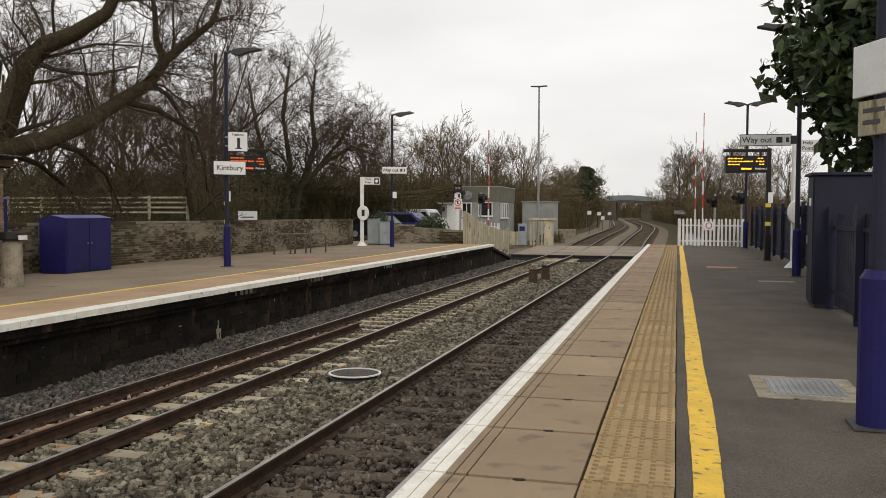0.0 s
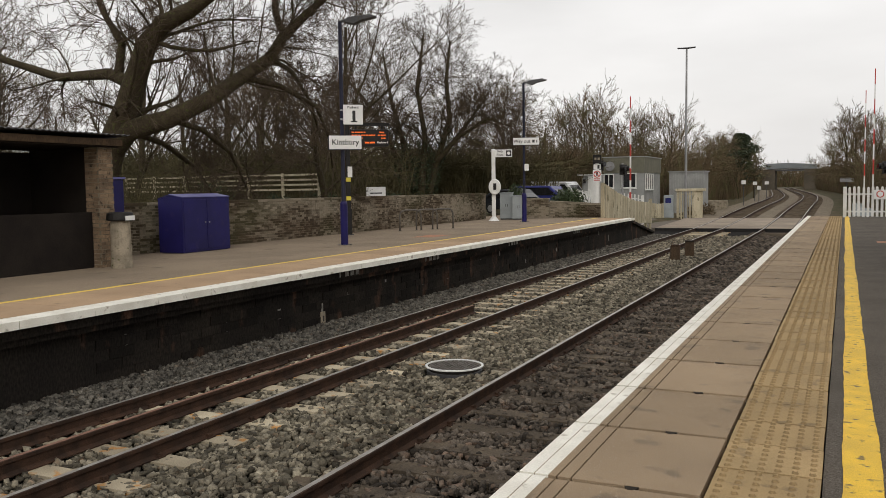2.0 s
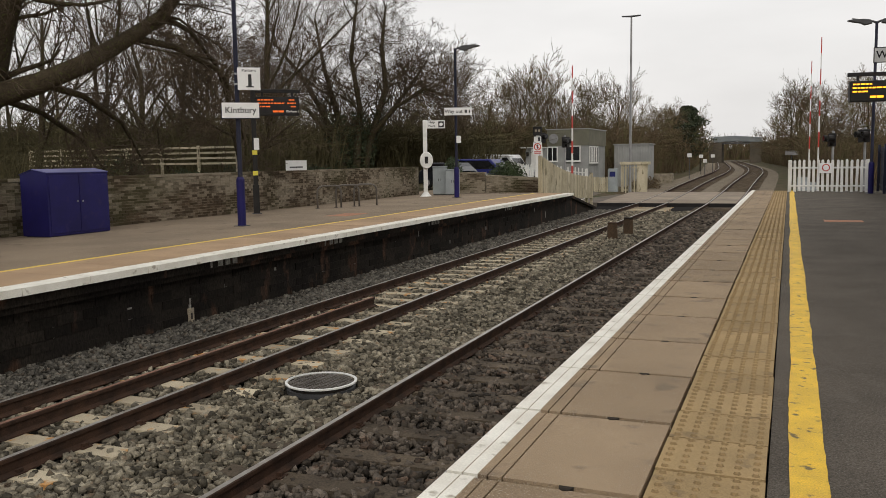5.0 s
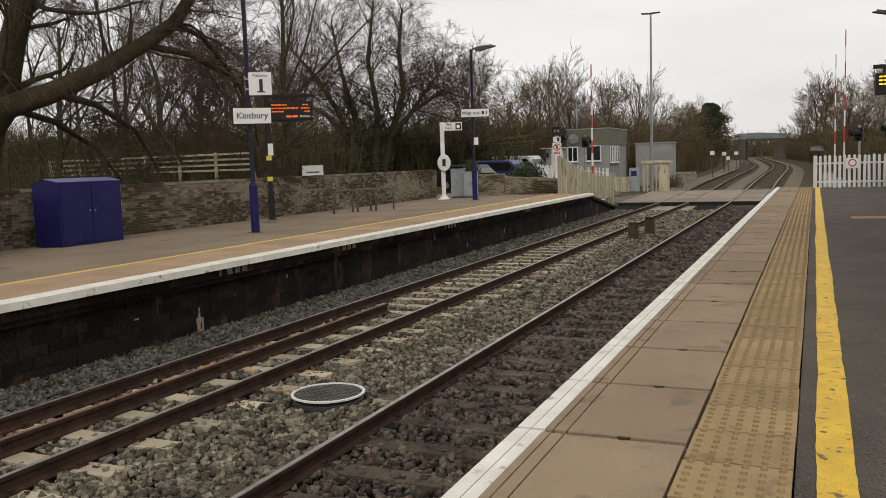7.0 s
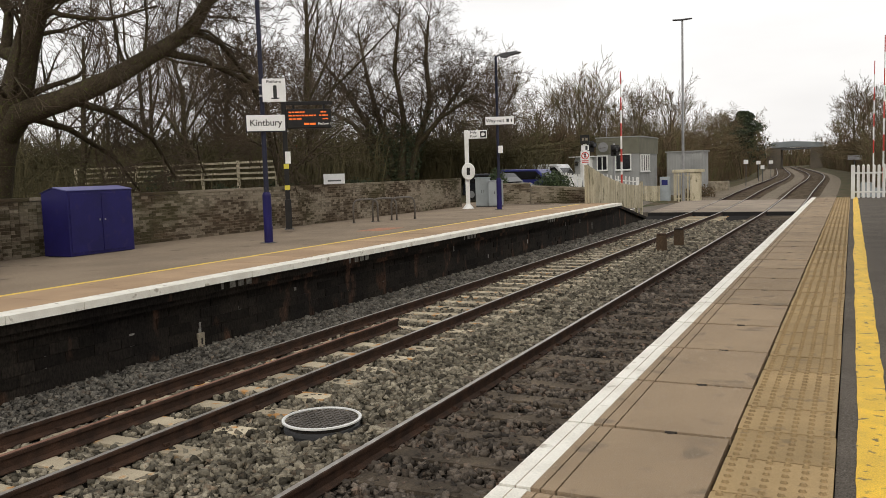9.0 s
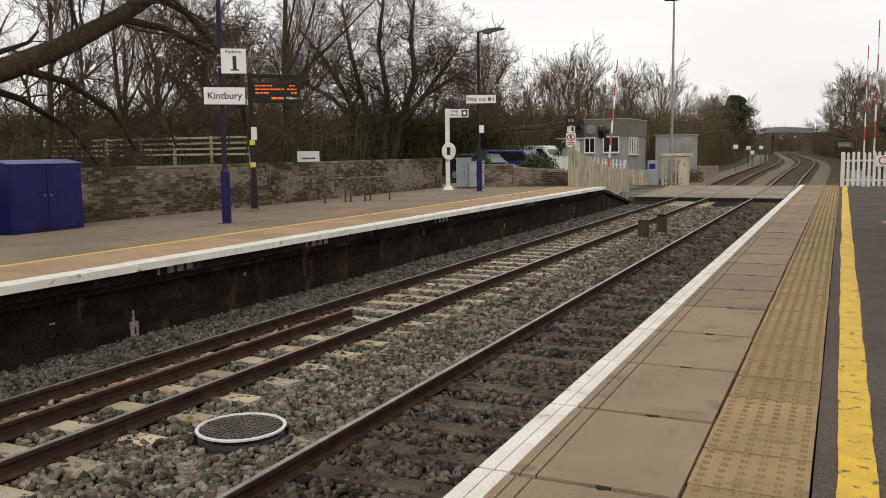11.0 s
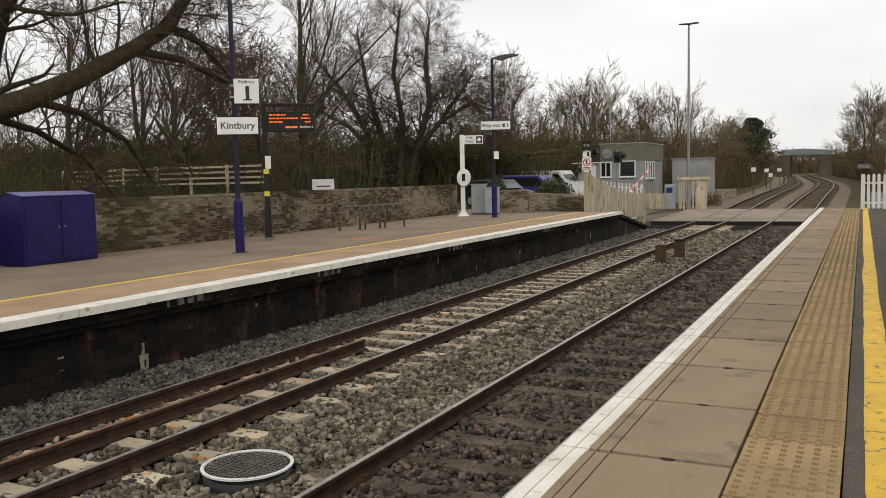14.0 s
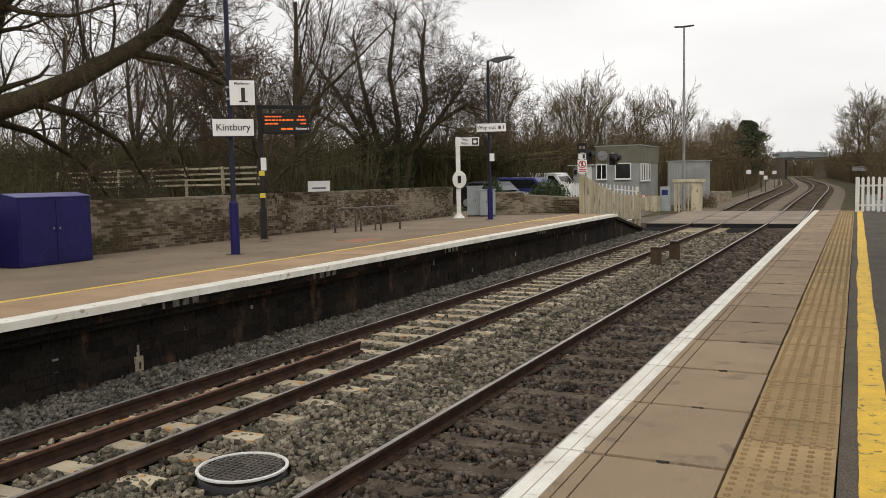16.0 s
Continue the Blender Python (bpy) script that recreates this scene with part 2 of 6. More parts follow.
def part(name, g, material, parent=None, label="", bevel=0.0, smooth=False, at=None):
    """One mesh object under a thing or a part; without a parent it is a thing of its own."""
    ob = new(name, g.mesh(name, material, smooth))
    if parent is not None:
        ob.parent = parent
    if at is not None:
        ob.matrix_basis = at
    if label:
        ob["label"] = label
    if bevel:
        bv = ob.modifiers.new("bevel", "BEVEL")
        bv.width, bv.segments, bv.limit_method, bv.angle_limit = bevel, 2, "ANGLE", radians(40)
    return ob


def thing(name, m, label, category, group="", kind=""):
    ob = tagged(new(name), label, category, group, kind)
    ob.empty_display_size = 0.2
    ob.matrix_basis = m
    return ob


def structure(name, g, material, label="", bevel=0.0):
    return tagged(part(name, g, material, None, label, bevel), kind="structure", category=name.split("_")[0])


def smooth01(a, b, v):
    v = min(1.0, max(0.0, (v - a) / (b - a)))
    return v * v * (3 - 2 * v)


def bend(y):
    """Sideways shift of the tracks past the crossing: straight, then a curve to the west."""
    if y < 82:
        return 0.0
    if y < 125:
        return -0.0009 * (y - 82) ** 2
    return -1.664 - 0.0774 * (y - 125)


def climb(y):
    """The line rises past the crossing, ever more gently."""
    return float(np.interp(y, (45, 55, 64, 78, 103, 134, 200, 260), (0, 0.16, 0.4, 0.63, 0.86, 1.02, 1.2, 1.3)))


def rise(y):
    """The land on both sides rises later and higher."""
    return 1.9 * smooth01(70, 230, y)


RAIL = -0.965
EDGE_L, EDGE_R = -7.21, -0.09
END_L, END_R = 34.7, 37.6

# ---- ground ----
def ground_height(x, y):
    left = smooth01(-7.7, -9.5, x)
    right = smooth01(-0.5, 3.0, x)
    far = smooth01(40, 46, y)
    near = -1.35 + left * 1.05 + right * 1.05
    past = -1.28 + 0.3 * smooth01(-8.6, -10, x - bend(y)) + 0.85 * smooth01(-10, -14, x - bend(y)) + 0.3 * smooth01(2, 5, x - bend(y))
    side = max(smooth01(-9.0, -11.5, x - bend(y)), smooth01(2.5, 6, x - bend(y)))
    return near * (1 - far) + past * far + climb(y) * (1 - side) + rise(y) * side + (0.05 * noise.noise(Vector((x * 0.3, y * 0.3, 0))) if abs(x + 4) > 8 else 0)


gx = [-2500, -900, -400, -200, -120, -80] + [-60 + 2 * i for i in range(22)] + [-16 + 0.5 * i for i in range(48)] + [9, 12, 16, 20, 30, 45, 70, 120, 200, 400, 900, 2500]
gy = [-2500, -800, -200, -80, -40, -20, 0, 15, 25, 32] + [36 + i for i in range(14)] + [52 + 4 * i for i in range(40)] + [230, 280, 350, 500, 900, 2500]
g = Geo()
g.v = [(x, y, ground_height(x, y)) for y in gy for x in gx]
nx = len(gx)
g.f = [(j * nx + i, j * nx + i + 1, (j + 1) * nx + i + 1, (j + 1) * nx + i) for j in range(len(gy) - 1) for i in range(nx - 1)]
structure("ground", g, M_ground, "rough winter grass and bare earth beside the railway")

# ballast bed with slightly uneven top; its near-black colour paints the shade between stones
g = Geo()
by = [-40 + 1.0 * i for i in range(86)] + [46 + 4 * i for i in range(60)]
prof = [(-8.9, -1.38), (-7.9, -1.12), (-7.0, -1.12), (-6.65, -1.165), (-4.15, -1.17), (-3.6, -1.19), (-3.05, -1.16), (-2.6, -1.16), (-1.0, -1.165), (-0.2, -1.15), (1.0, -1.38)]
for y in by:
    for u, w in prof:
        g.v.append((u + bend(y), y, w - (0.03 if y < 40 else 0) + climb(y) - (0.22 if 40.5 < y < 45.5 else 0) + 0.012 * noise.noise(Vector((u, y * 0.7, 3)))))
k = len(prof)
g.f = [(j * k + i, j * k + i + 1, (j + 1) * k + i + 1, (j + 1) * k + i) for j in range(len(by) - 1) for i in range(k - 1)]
# the far bed takes plain stone colour, without the gap shade painted nearer
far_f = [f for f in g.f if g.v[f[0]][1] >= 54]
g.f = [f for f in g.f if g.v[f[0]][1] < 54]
structure("ballast_bed", g, M_gapshade, "ballast bed under the two tracks, near-black for the shade between stones")
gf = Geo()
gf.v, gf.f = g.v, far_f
structure("ballast_bed", gf, M_ballast2, "tan ballast beyond the level crossing")

# ---- rails ----
def rail_section(s=1.0):
    return [(-0.07, -0.159), (0.07, -0.159), (0.07, -0.147), (0.012, -0.125), (0.012, -0.045), (0.036, -0.034), (0.036, -0.004), (0.028, 0.0), (-0.028, 0.0), (-0.036, -0.004), (-0.036, -0.034), (-0.012, -0.045), (-0.012, -0.125), (-0.07, -0.147)]


def rail(x, y0, y1, z, name="rail", shiny=True):
    sec = rail_section()
    ys = [y0] + [y for y in range(int(y0) + 1, int(y1), 3) if y > 43] + [y1]
    g, n = Geo(), len(sec)
    for y in ys:
        g.v += [(x + bend(y) + u, y, z + climb(y) + w) for u, w in sec]
    g.f = [(j * n + i, (j + 1) * n + i, (j + 1) * n + (i + 1) % n, j * n + (i + 1) % n) for j in range(len(ys) - 1) for i in range(n)]
    g.f += [tuple(range(n)), tuple(range((len(ys) - 1) * n, len(ys) * n))]
    ob = part(name, g, M_rail)
    if shiny:
        h = Geo()
        for y in ys:
            h.v += [(x + bend(y) + u, y, z + climb(y) + w) for u, w in ((-0.026, 0.002), (0.026, 0.002))]
        h.f = [(2 * j, 2 * j + 1, 2 * j + 3, 2 * j + 2) for j in range(len(ys) - 1)]
        part("running_surface", h, M_head, ob, "bright worn rail head")
    return ob


RAILS = (-1.03, -2.535, -4.655, -6.16)
for x in RAILS:
    tagged(rail(x, -40, 280, RAIL), "rusty steel running rail with bright worn head", "rail", "running rails", "structure")
spare = tagged(rail(-5.52, -9.0, 12.15, RAIL + 0.0, "spare_rail", False), "rusty spare rail lying inside the far track", "rail")
part("worn_top", Geo().box(-5.544, -9.0, RAIL + 0.0005, -5.496, 12.14, RAIL + 0.003), M_rusttop, spare, "paler rusted top")
part("cut_end", Geo().box(-5.553, 12.1505, RAIL - 0.03, -5.487, 12.154, RAIL - 0.003), M_head, spare, "bright sawn end")


# ---- more materials ----
M_purple = mat("purple_blue_paint", (0.015, 0.0125, 0.092), (0.012, 0.01, 0.066), 1.6, 0.5, 0.06, 40, fine=0.1, c3=(0.022, 0.017, 0.08), c3at=0.6, spec=0.2)
M_lid = mat("pale_lid_paint", (0.12, 0.12, 0.3), (0.09, 0.09, 0.24), 3, 0.4, 0.05, 40, fine=0.1)
M_navy = mat("dull_navy_paint", (0.02, 0.021, 0.042), (0.014, 0.015, 0.028), 1.6, 0.6, 0.1, 50, fine=0.15, c3=(0.05, 0.045, 0.05), c3at=0.68, spec=0.25)
M_galv = mat("galvanised_steel", (0.3, 0.3, 0.3), (0.22, 0.22, 0.225), 3, 0.5, 0.05, 60, metal=0.4, fine=0.1)
M_steel = mat("dull_tube_steel", (0.13, 0.115, 0.1), (0.08, 0.07, 0.06), 5, 0.5, 0.05, 60, fine=0.15)
M_black = mat("black_paint", (0.012, 0.011, 0.011), (0.018, 0.016, 0.015), 4, 0.55, 0.05, 60, fine=0.15, spec=0.25)
M_darkgrey = mat("dark_grey_metal", (0.06, 0.06, 0.062), (0.045, 0.045, 0.047), 4, 0.5, 0.05, 60, fine=0.15)
M_board = mat("white_sign_face", (0.74, 0.74, 0.73), (0.68, 0.68, 0.67), 3, 0.45, 0.0, 40, fine=0.04)
M_ink = mat("black_lettering", (0.02, 0.02, 0.02), (0.025, 0.025, 0.025), 5, 0.6, 0.0, 60, fine=0.05)
M_red = mat("red_reflective", (0.5, 0.045, 0.03), (0.42, 0.04, 0.03), 4, 0.45, 0.0, 60, fine=0.08)
M_wpaint = mat("white_gloss_paint", (0.72, 0.72, 0.7), (0.62, 0.62, 0.59), 2.5, 0.5, 0.1, 60, fine=0.08, c3=(0.42, 0.41, 0.36), c3at=0.7)
M_cream = mat("weathered_cream_timber", (0.46, 0.41, 0.3), (0.33, 0.29, 0.2), 2.2, 0.85, 0.3, 50, fine=0.22, c3=(0.16, 0.145, 0.09), c3at=0.6, stretch=(1, 1, 0.3), vary=0.18)
M_yellowtag = mat("yellow_tag", (0.65, 0.55, 0.06), (0.6, 0.5, 0.06), 5, 0.5, 0.0, 60, fine=0.05)
M_grit = mat("mossy_concrete", (0.34, 0.29, 0.22), (0.19, 0.165, 0.125), 4, 0.9, 0.5, 70, fine=0.25, c3=(0.08, 0.09, 0.03), c3at=0.63)
M_pillar = mat("buff_brick", (0.24, 0.17, 0.11), (0.15, 0.108, 0.074), 3, 0.9, 0.4, 60, fine=0.28, c3=(0.07, 0.055, 0.04), c3at=0.58, vary=0.22)
M_redbrick = mat("red_brick", (0.25, 0.09, 0.055), (0.19, 0.07, 0.045), 2, 0.9, 0.4, 50, fine=0.2, vary=0.15)
M_tan = mat("worn_coping_slab", (0.4, 0.28, 0.175), (0.33, 0.228, 0.145), 1.4, 0.88, 0.3, 90, fine=0.18, c3=(0.24, 0.175, 0.115), c3at=0.64, vary=0.1)
M_thinyellow = mat("faded_yellow_line", (0.78, 0.55, 0.07), (0.65, 0.46, 0.08), 3, 0.7, 0.1, 90, fine=0.12, c3=(0.35, 0.27, 0.13), c3at=0.66)
M_cab = mat("grey_cabinet_paint", (0.3, 0.33, 0.34), (0.24, 0.265, 0.27), 2, 0.55, 0.05, 50, fine=0.08)
M_bark = mat("damp_bark", (0.06, 0.047, 0.03), (0.042, 0.032, 0.02), 5, 0.95, 0.8, 30, fine=0.4, c3=(0.065, 0.066, 0.024), c3at=0.56)
M_twig = mat("grey_brown_twigs", (0.095, 0.071, 0.048), (0.062, 0.047, 0.032), 0.5, 0.95, 0.0, 20, fine=0.25)
M_twig2 = mat("ruddy_twigs", (0.15, 0.105, 0.063), (0.1, 0.075, 0.047), 0.25, 0.95, 0.0, 20, fine=0.25, c3=(0.115, 0.105, 0.05), c3at=0.5, vary=0.25)
M_olive = mat("olive_brambles", (0.105, 0.09, 0.046), (0.066, 0.058, 0.03), 0.4, 0.95, 0.0, 20, fine=0.3)
M_ivy = mat("ivy_leaves", (0.022, 0.034, 0.013), (0.036, 0.046, 0.017), 2, 0.7, 0.0, 30, fine=0.35, vary=0.4, island=True)
M_hedge = mat("evergreen_leaves", (0.026, 0.045, 0.016), (0.05, 0.072, 0.025), 2.5, 0.55, 0.0, 30, fine=0.35, vary=0.4, island=True)
M_clad = mat("olive_cladding", (0.165, 0.16, 0.122), (0.13, 0.126, 0.097), 1.5, 0.8, 0.15, 30, fine=0.12)
M_greyclad = mat("pale_grey_boarding", (0.32, 0.325, 0.315), (0.25, 0.255, 0.25), 1.2, 0.75, 0.1, 30, fine=0.12, c3=(0.17, 0.17, 0.155), c3at=0.66)
M_darkglass = mat("dark_window_glass", (0.012, 0.013, 0.014), (0.016, 0.016, 0.018), 3, 0.12, 0.0, 30, fine=0.05, spec=0.6)
M_inside = mat("shelter_inner_wall", (0.02, 0.016, 0.013), (0.014, 0.011, 0.0095), 2, 0.95, 0.2, 40, fine=0.2)
M_wood = mat("brown_old_timber", (0.085, 0.056, 0.034), (0.055, 0.038, 0.025), 4, 0.9, 0.4, 60, fine=0.3, stretch=(1, 1, 0.3))
M_abut = mat("dark_abutment_brick", (0.1, 0.085, 0.065), (0.07, 0.06, 0.047), 0.5, 0.9, 0.2, 10, fine=0.2)
M_bridge = mat("far_bridge_steel", (0.2, 0.22, 0.225), (0.16, 0.175, 0.18), 0.5, 0.8, 0.0, 20, fine=0.1)
M_deck = mat("crossing_deck_concrete", (0.3, 0.25, 0.195), (0.23, 0.19, 0.15), 0.9, 0.9, 0.3, 50, fine=0.18, vary=0.12)
M_orange = mat("worn_orange_mark", (0.45, 0.2, 0.11), (0.3, 0.17, 0.12), 6, 0.8, 0.0, 90, fine=0.15, c3=(0.14, 0.12, 0.1), c3at=0.6)
M_carwhite = mat("white_car_paint", (0.75, 0.76, 0.77), None, 1, 0.25, 0.0, 30, fine=0.02)
M_carblue = mat("blue_car_paint", (0.03, 0.035, 0.16), None, 1, 0.25, 0.0, 30, fine=0.02)
M_cardark = mat("black_car_paint", (0.02, 0.022, 0.026), None, 1, 0.2, 0.0, 30, fine=0.02)
M_tyre = mat("tyre_rubber", (0.02, 0.02, 0.02), None, 5, 0.9, 0.1, 60, fine=0.1)
M_led = glow("orange_led", (1.0, 0.17, 0.015), 0.75)
M_led2 = glow("amber_led", (1.0, 0.42, 0.02), 2.2)
M_ledw = glow("pale_led", (0.8, 0.75, 0.7), 0.6)
M_mark = mat("white_stencil", (0.3, 0.29, 0.26), (0.15, 0.145, 0.13), 12, 0.8, 0.0, 60, fine=0.2)
M_lens = mat("lamp_lens", (0.4, 0.41, 0.42), None, 3, 0.3, 0.0, 60, fine=0.05)


def text(words, size, material, parent, m, label="", name="lettering", align="CENTER"):
    cu = bpy.data.curves.new(name, "FONT")
    cu.body, cu.size, cu.align_x, cu.align_y, cu.extrude, cu.resolution_u = words, size, align, "CENTER", 0.002, 3
    cu.offset = size * 0.012
    tmp = new(name, cu)
    bpy.context.view_layer.update()
    me = bpy.data.meshes.new_from_object(tmp.evaluated_get(bpy.context.evaluated_depsgraph_get()))
    bpy.data.objects.remove(tmp)
    me.materials.clear()
    me.materials.append(material)
    ob = new(name, me)
    ob.parent, ob.matrix_basis = parent, m
    if label:
        ob["label"] = label
    return ob


# Boards stand in a local frame: x along the board, -y out of its face, z up.
FACE = pose(0, -0.021, 0, 90, 0, 0)


def bars(parent, rows, material, y=-0.021, name="text_bar", depth=0.003):
    """Plain bars in place of small print: rows of x0, x1, z, height."""
    for x0, x1, z, h in rows:
        part(name, Geo().box(x0, y - depth, z - h / 2, x1, y, z + h / 2), material, parent)


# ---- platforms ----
# near-black so that the open joints in the paving read dark
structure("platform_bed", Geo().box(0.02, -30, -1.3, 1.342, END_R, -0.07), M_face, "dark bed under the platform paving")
g = Geo().box(1.338, -30, -1.29, 5.6, END_R, -0.012)
structure("platform_right", g, M_asphalt, "dark asphalt platform surface")
g = Geo().prism([(END_R + 0.002, -0.012), (END_R + 0.002, -1.3), (44.2, -1.3), (44.2, -0.97)], "x", 0.1, 5.6)
structure("ramp_right", g, M_asphalt, "asphalt ramp from the platform end to the road")
FALL = 0.08  # the far platform drains towards its wall


def paved(x):
    return -0.006 - FALL * min(1.0, max(0.0, (-9.2 - x) / 5.4))


g = Geo().prism([(-7.62, -1.3), (-7.62, -0.006), (-9.2, -0.006), (-14.6, paved(-14.6)), (-16.2, paved(-16.2)), (-16.2, -1.3)], "y", -30, END_L)
structure("platform_left", g, M_leftasph, "worn light asphalt platform surface")
g = Geo().prism([(END_L + 0.002, -0.006), (END_L + 0.002, -1.3), (40.6, -1.3), (40.6, -1.0)], "x", -10.6, -7.62)
structure("ramp_left", g, M_face, "dark ramp at the platform end")
g = Geo().box(-16.2, END_L + 0.002, -1.3, -10.61, 44.5, -0.09)
structure("forecourt", g, M_leftasph, "worn asphalt beside the platform end")
# ramp nosing and the timber board down its side
g = Geo().prism([(END_L, 0.0), (END_L, -0.12), (40.6, -1.02), (40.6, -0.92)], "x", -7.62, -7.5)
structure("ramp_edge_board", g, M_face, "dark timber edge of the platform ramp")

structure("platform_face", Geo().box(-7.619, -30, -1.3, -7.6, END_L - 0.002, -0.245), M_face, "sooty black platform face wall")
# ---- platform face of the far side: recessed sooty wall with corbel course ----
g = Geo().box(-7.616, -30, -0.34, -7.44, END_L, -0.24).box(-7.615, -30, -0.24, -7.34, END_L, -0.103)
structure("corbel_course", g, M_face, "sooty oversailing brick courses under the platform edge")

q = random.Random(3)
for k in range(16):
    y, z = 5 + 1.75 * k + q.uniform(-0.5, 0.5), q.uniform(-0.95, -0.5)
    structure("face_stain", Geo().box(-7.601, y, z, -7.597, y + q.uniform(0.03, 0.09), z + q.uniform(0.1, 0.35)), M_mark, "pale streak on the sooty platform face")
for y0 in (9.9, 13.6, 19.0, 25.5):
    for k in range(4):
        structure("stencil_bar", Geo().box(-7.341, y0 + 0.2 * k, -0.22, -7.337, y0 + 0.2 * k + (0.05 if k == 0 else 0.13), -0.12), M_mark, "worn pale stencilled figure on the platform edge")
pf = bpy.data.objects["platform_face"]
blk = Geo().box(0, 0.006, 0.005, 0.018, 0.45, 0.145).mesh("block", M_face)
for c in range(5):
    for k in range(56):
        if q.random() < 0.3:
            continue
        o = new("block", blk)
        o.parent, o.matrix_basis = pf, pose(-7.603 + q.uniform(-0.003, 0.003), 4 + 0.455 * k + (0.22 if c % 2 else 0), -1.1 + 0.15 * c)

# ---- road and crossing ----
g = Geo()
xs = [-70, -40, -20, -14, -12, -10, -8.4]
for x in xs:
    z = -0.965 + 0.8 * smooth01(-9.5, -14, x)
    g.v += [(x, 45.2, z), (x, 55.6, z), (x, 45.2, z - 0.3), (x, 55.6, z - 0.3)]
g.f = [(4 * i, 4 * i + 1, 4 * i + 5, 4 * i + 4) for i in range(len(xs) - 1)] + [(4 * i, 4 * i + 4, 4 * i + 6, 4 * i + 2) for i in range(len(xs) - 1)] + [(4 * i + 1, 4 * i + 3, 4 * i + 7, 4 * i + 5) for i in range(len(xs) - 1)] + [(24, 25, 27, 26)]
structure("road", g, M_road, "grey asphalt road leading to the level crossing")
g = Geo().box(0.3, 45.2, -1.3, 60, 55.6, -0.965)
structure("road", g, M_road, "grey asphalt road leading to the level crossing")
cross = thing("crossing_deck", pose(0, 0, 0), "pale concrete panels of a level crossing between the rails", "crossing", kind="structure")
cols = [(-8.38, -6.22), (-6.08, -4.735), (-4.575, -2.615), (-2.455, -1.11), (-0.95, 0.28)]
for x0, x1 in cols:
    for k in range(6):
        y0 = 45.2 + k * 1.735
        z0, z1 = climb(y0), climb(y0 + 1.72)
        part("panel", Geo().prism([(y0, -1.25), (y0 + 1.72, -1.25), (y0 + 1.72, z1 - 0.962), (y0, z0 - 0.962)], "x", x0, x1), M_deck, cross)
guard = thing("trespass_guard", pose(0, 0, 0), "dark timber trespass guards beside the level crossing", "guard", kind="structure")
for x0, x1 in cols:
    for k in range(10):
        g = Geo().prism([(42.7 + k * 0.24, -1.4), (42.9 + k * 0.24, -1.4), (42.8 + k * 0.24, -1.16)], "x", x0, x1)
        part("slat", g, M_black, guard)
    part("kerb_board", Geo().box(x0, 45.1, -1.4, x1, 45.19, -0.975), M_black, guard)
part("stop_line", Geo().box(-10.2, 46, -0.955, -9.9, 54.5, -0.93), M_white, cross, "white stop line")

# yellow lines
def wavy(x0, x1, y0, y1, z, amp, seed):
    g, n = Geo(), int((y1 - y0) / 0.05)
    for i in range(n + 1):
        y = y0 + (y1 - y0) * i / n
        a = amp * noise.noise(Vector((seed, y * 0.45, 0))) + amp * 0.4 * noise.noise(Vector((seed, y * 2.1, 1))) + amp * 0.22 * noise.noise(Vector((seed, y * 9.0, 2)))
        b = amp * noise.noise(Vector((seed + 5, y * 0.45, 0))) + amp * 0.4 * noise.noise(Vector((seed + 5, y * 2.3, 1))) + amp * 0.22 * noise.noise(Vector((seed + 5, y * 9.0, 2)))
        g.v += [(x0 + a, y, z), (x1 + b, y, z)]
    g.f = [(2 * i, 2 * i + 1, 2 * i + 3, 2 * i + 2) for i in range(n)]
    return g


structure("yellow_line_right", wavy(1.43, 1.6, -30, END_R - 0.1, -0.007, 0.02, 1), M_yellow, "thick hand-painted yellow safety line")
structure("yellow_line_left", wavy(-8.95, -8.82, -30, END_L - 0.3, -0.001, 0.012, 2), M_thinyellow, "thin faded yellow safety line")
structure("paint_mark", Geo().box(2.15, 19.3, -0.012, 2.95, 19.9, -0.008), M_orange, "worn orange paint mark on the platform")
structure("paint_mark", Geo().box(3.1, 14.4, -0.012, 3.85, 14.75, -0.008), M_mark, "worn white paint mark on the platform")
structure("paint_mark", Geo().prism([(-10.6, paved(-10.6)), (-9.85, paved(-9.85)), (-9.85, paved(-9.85) + 0.004), (-10.6, paved(-10.6) + 0.004)], "y", 19.2, 20.5), M_orange, "worn orange paint mark on the platform")


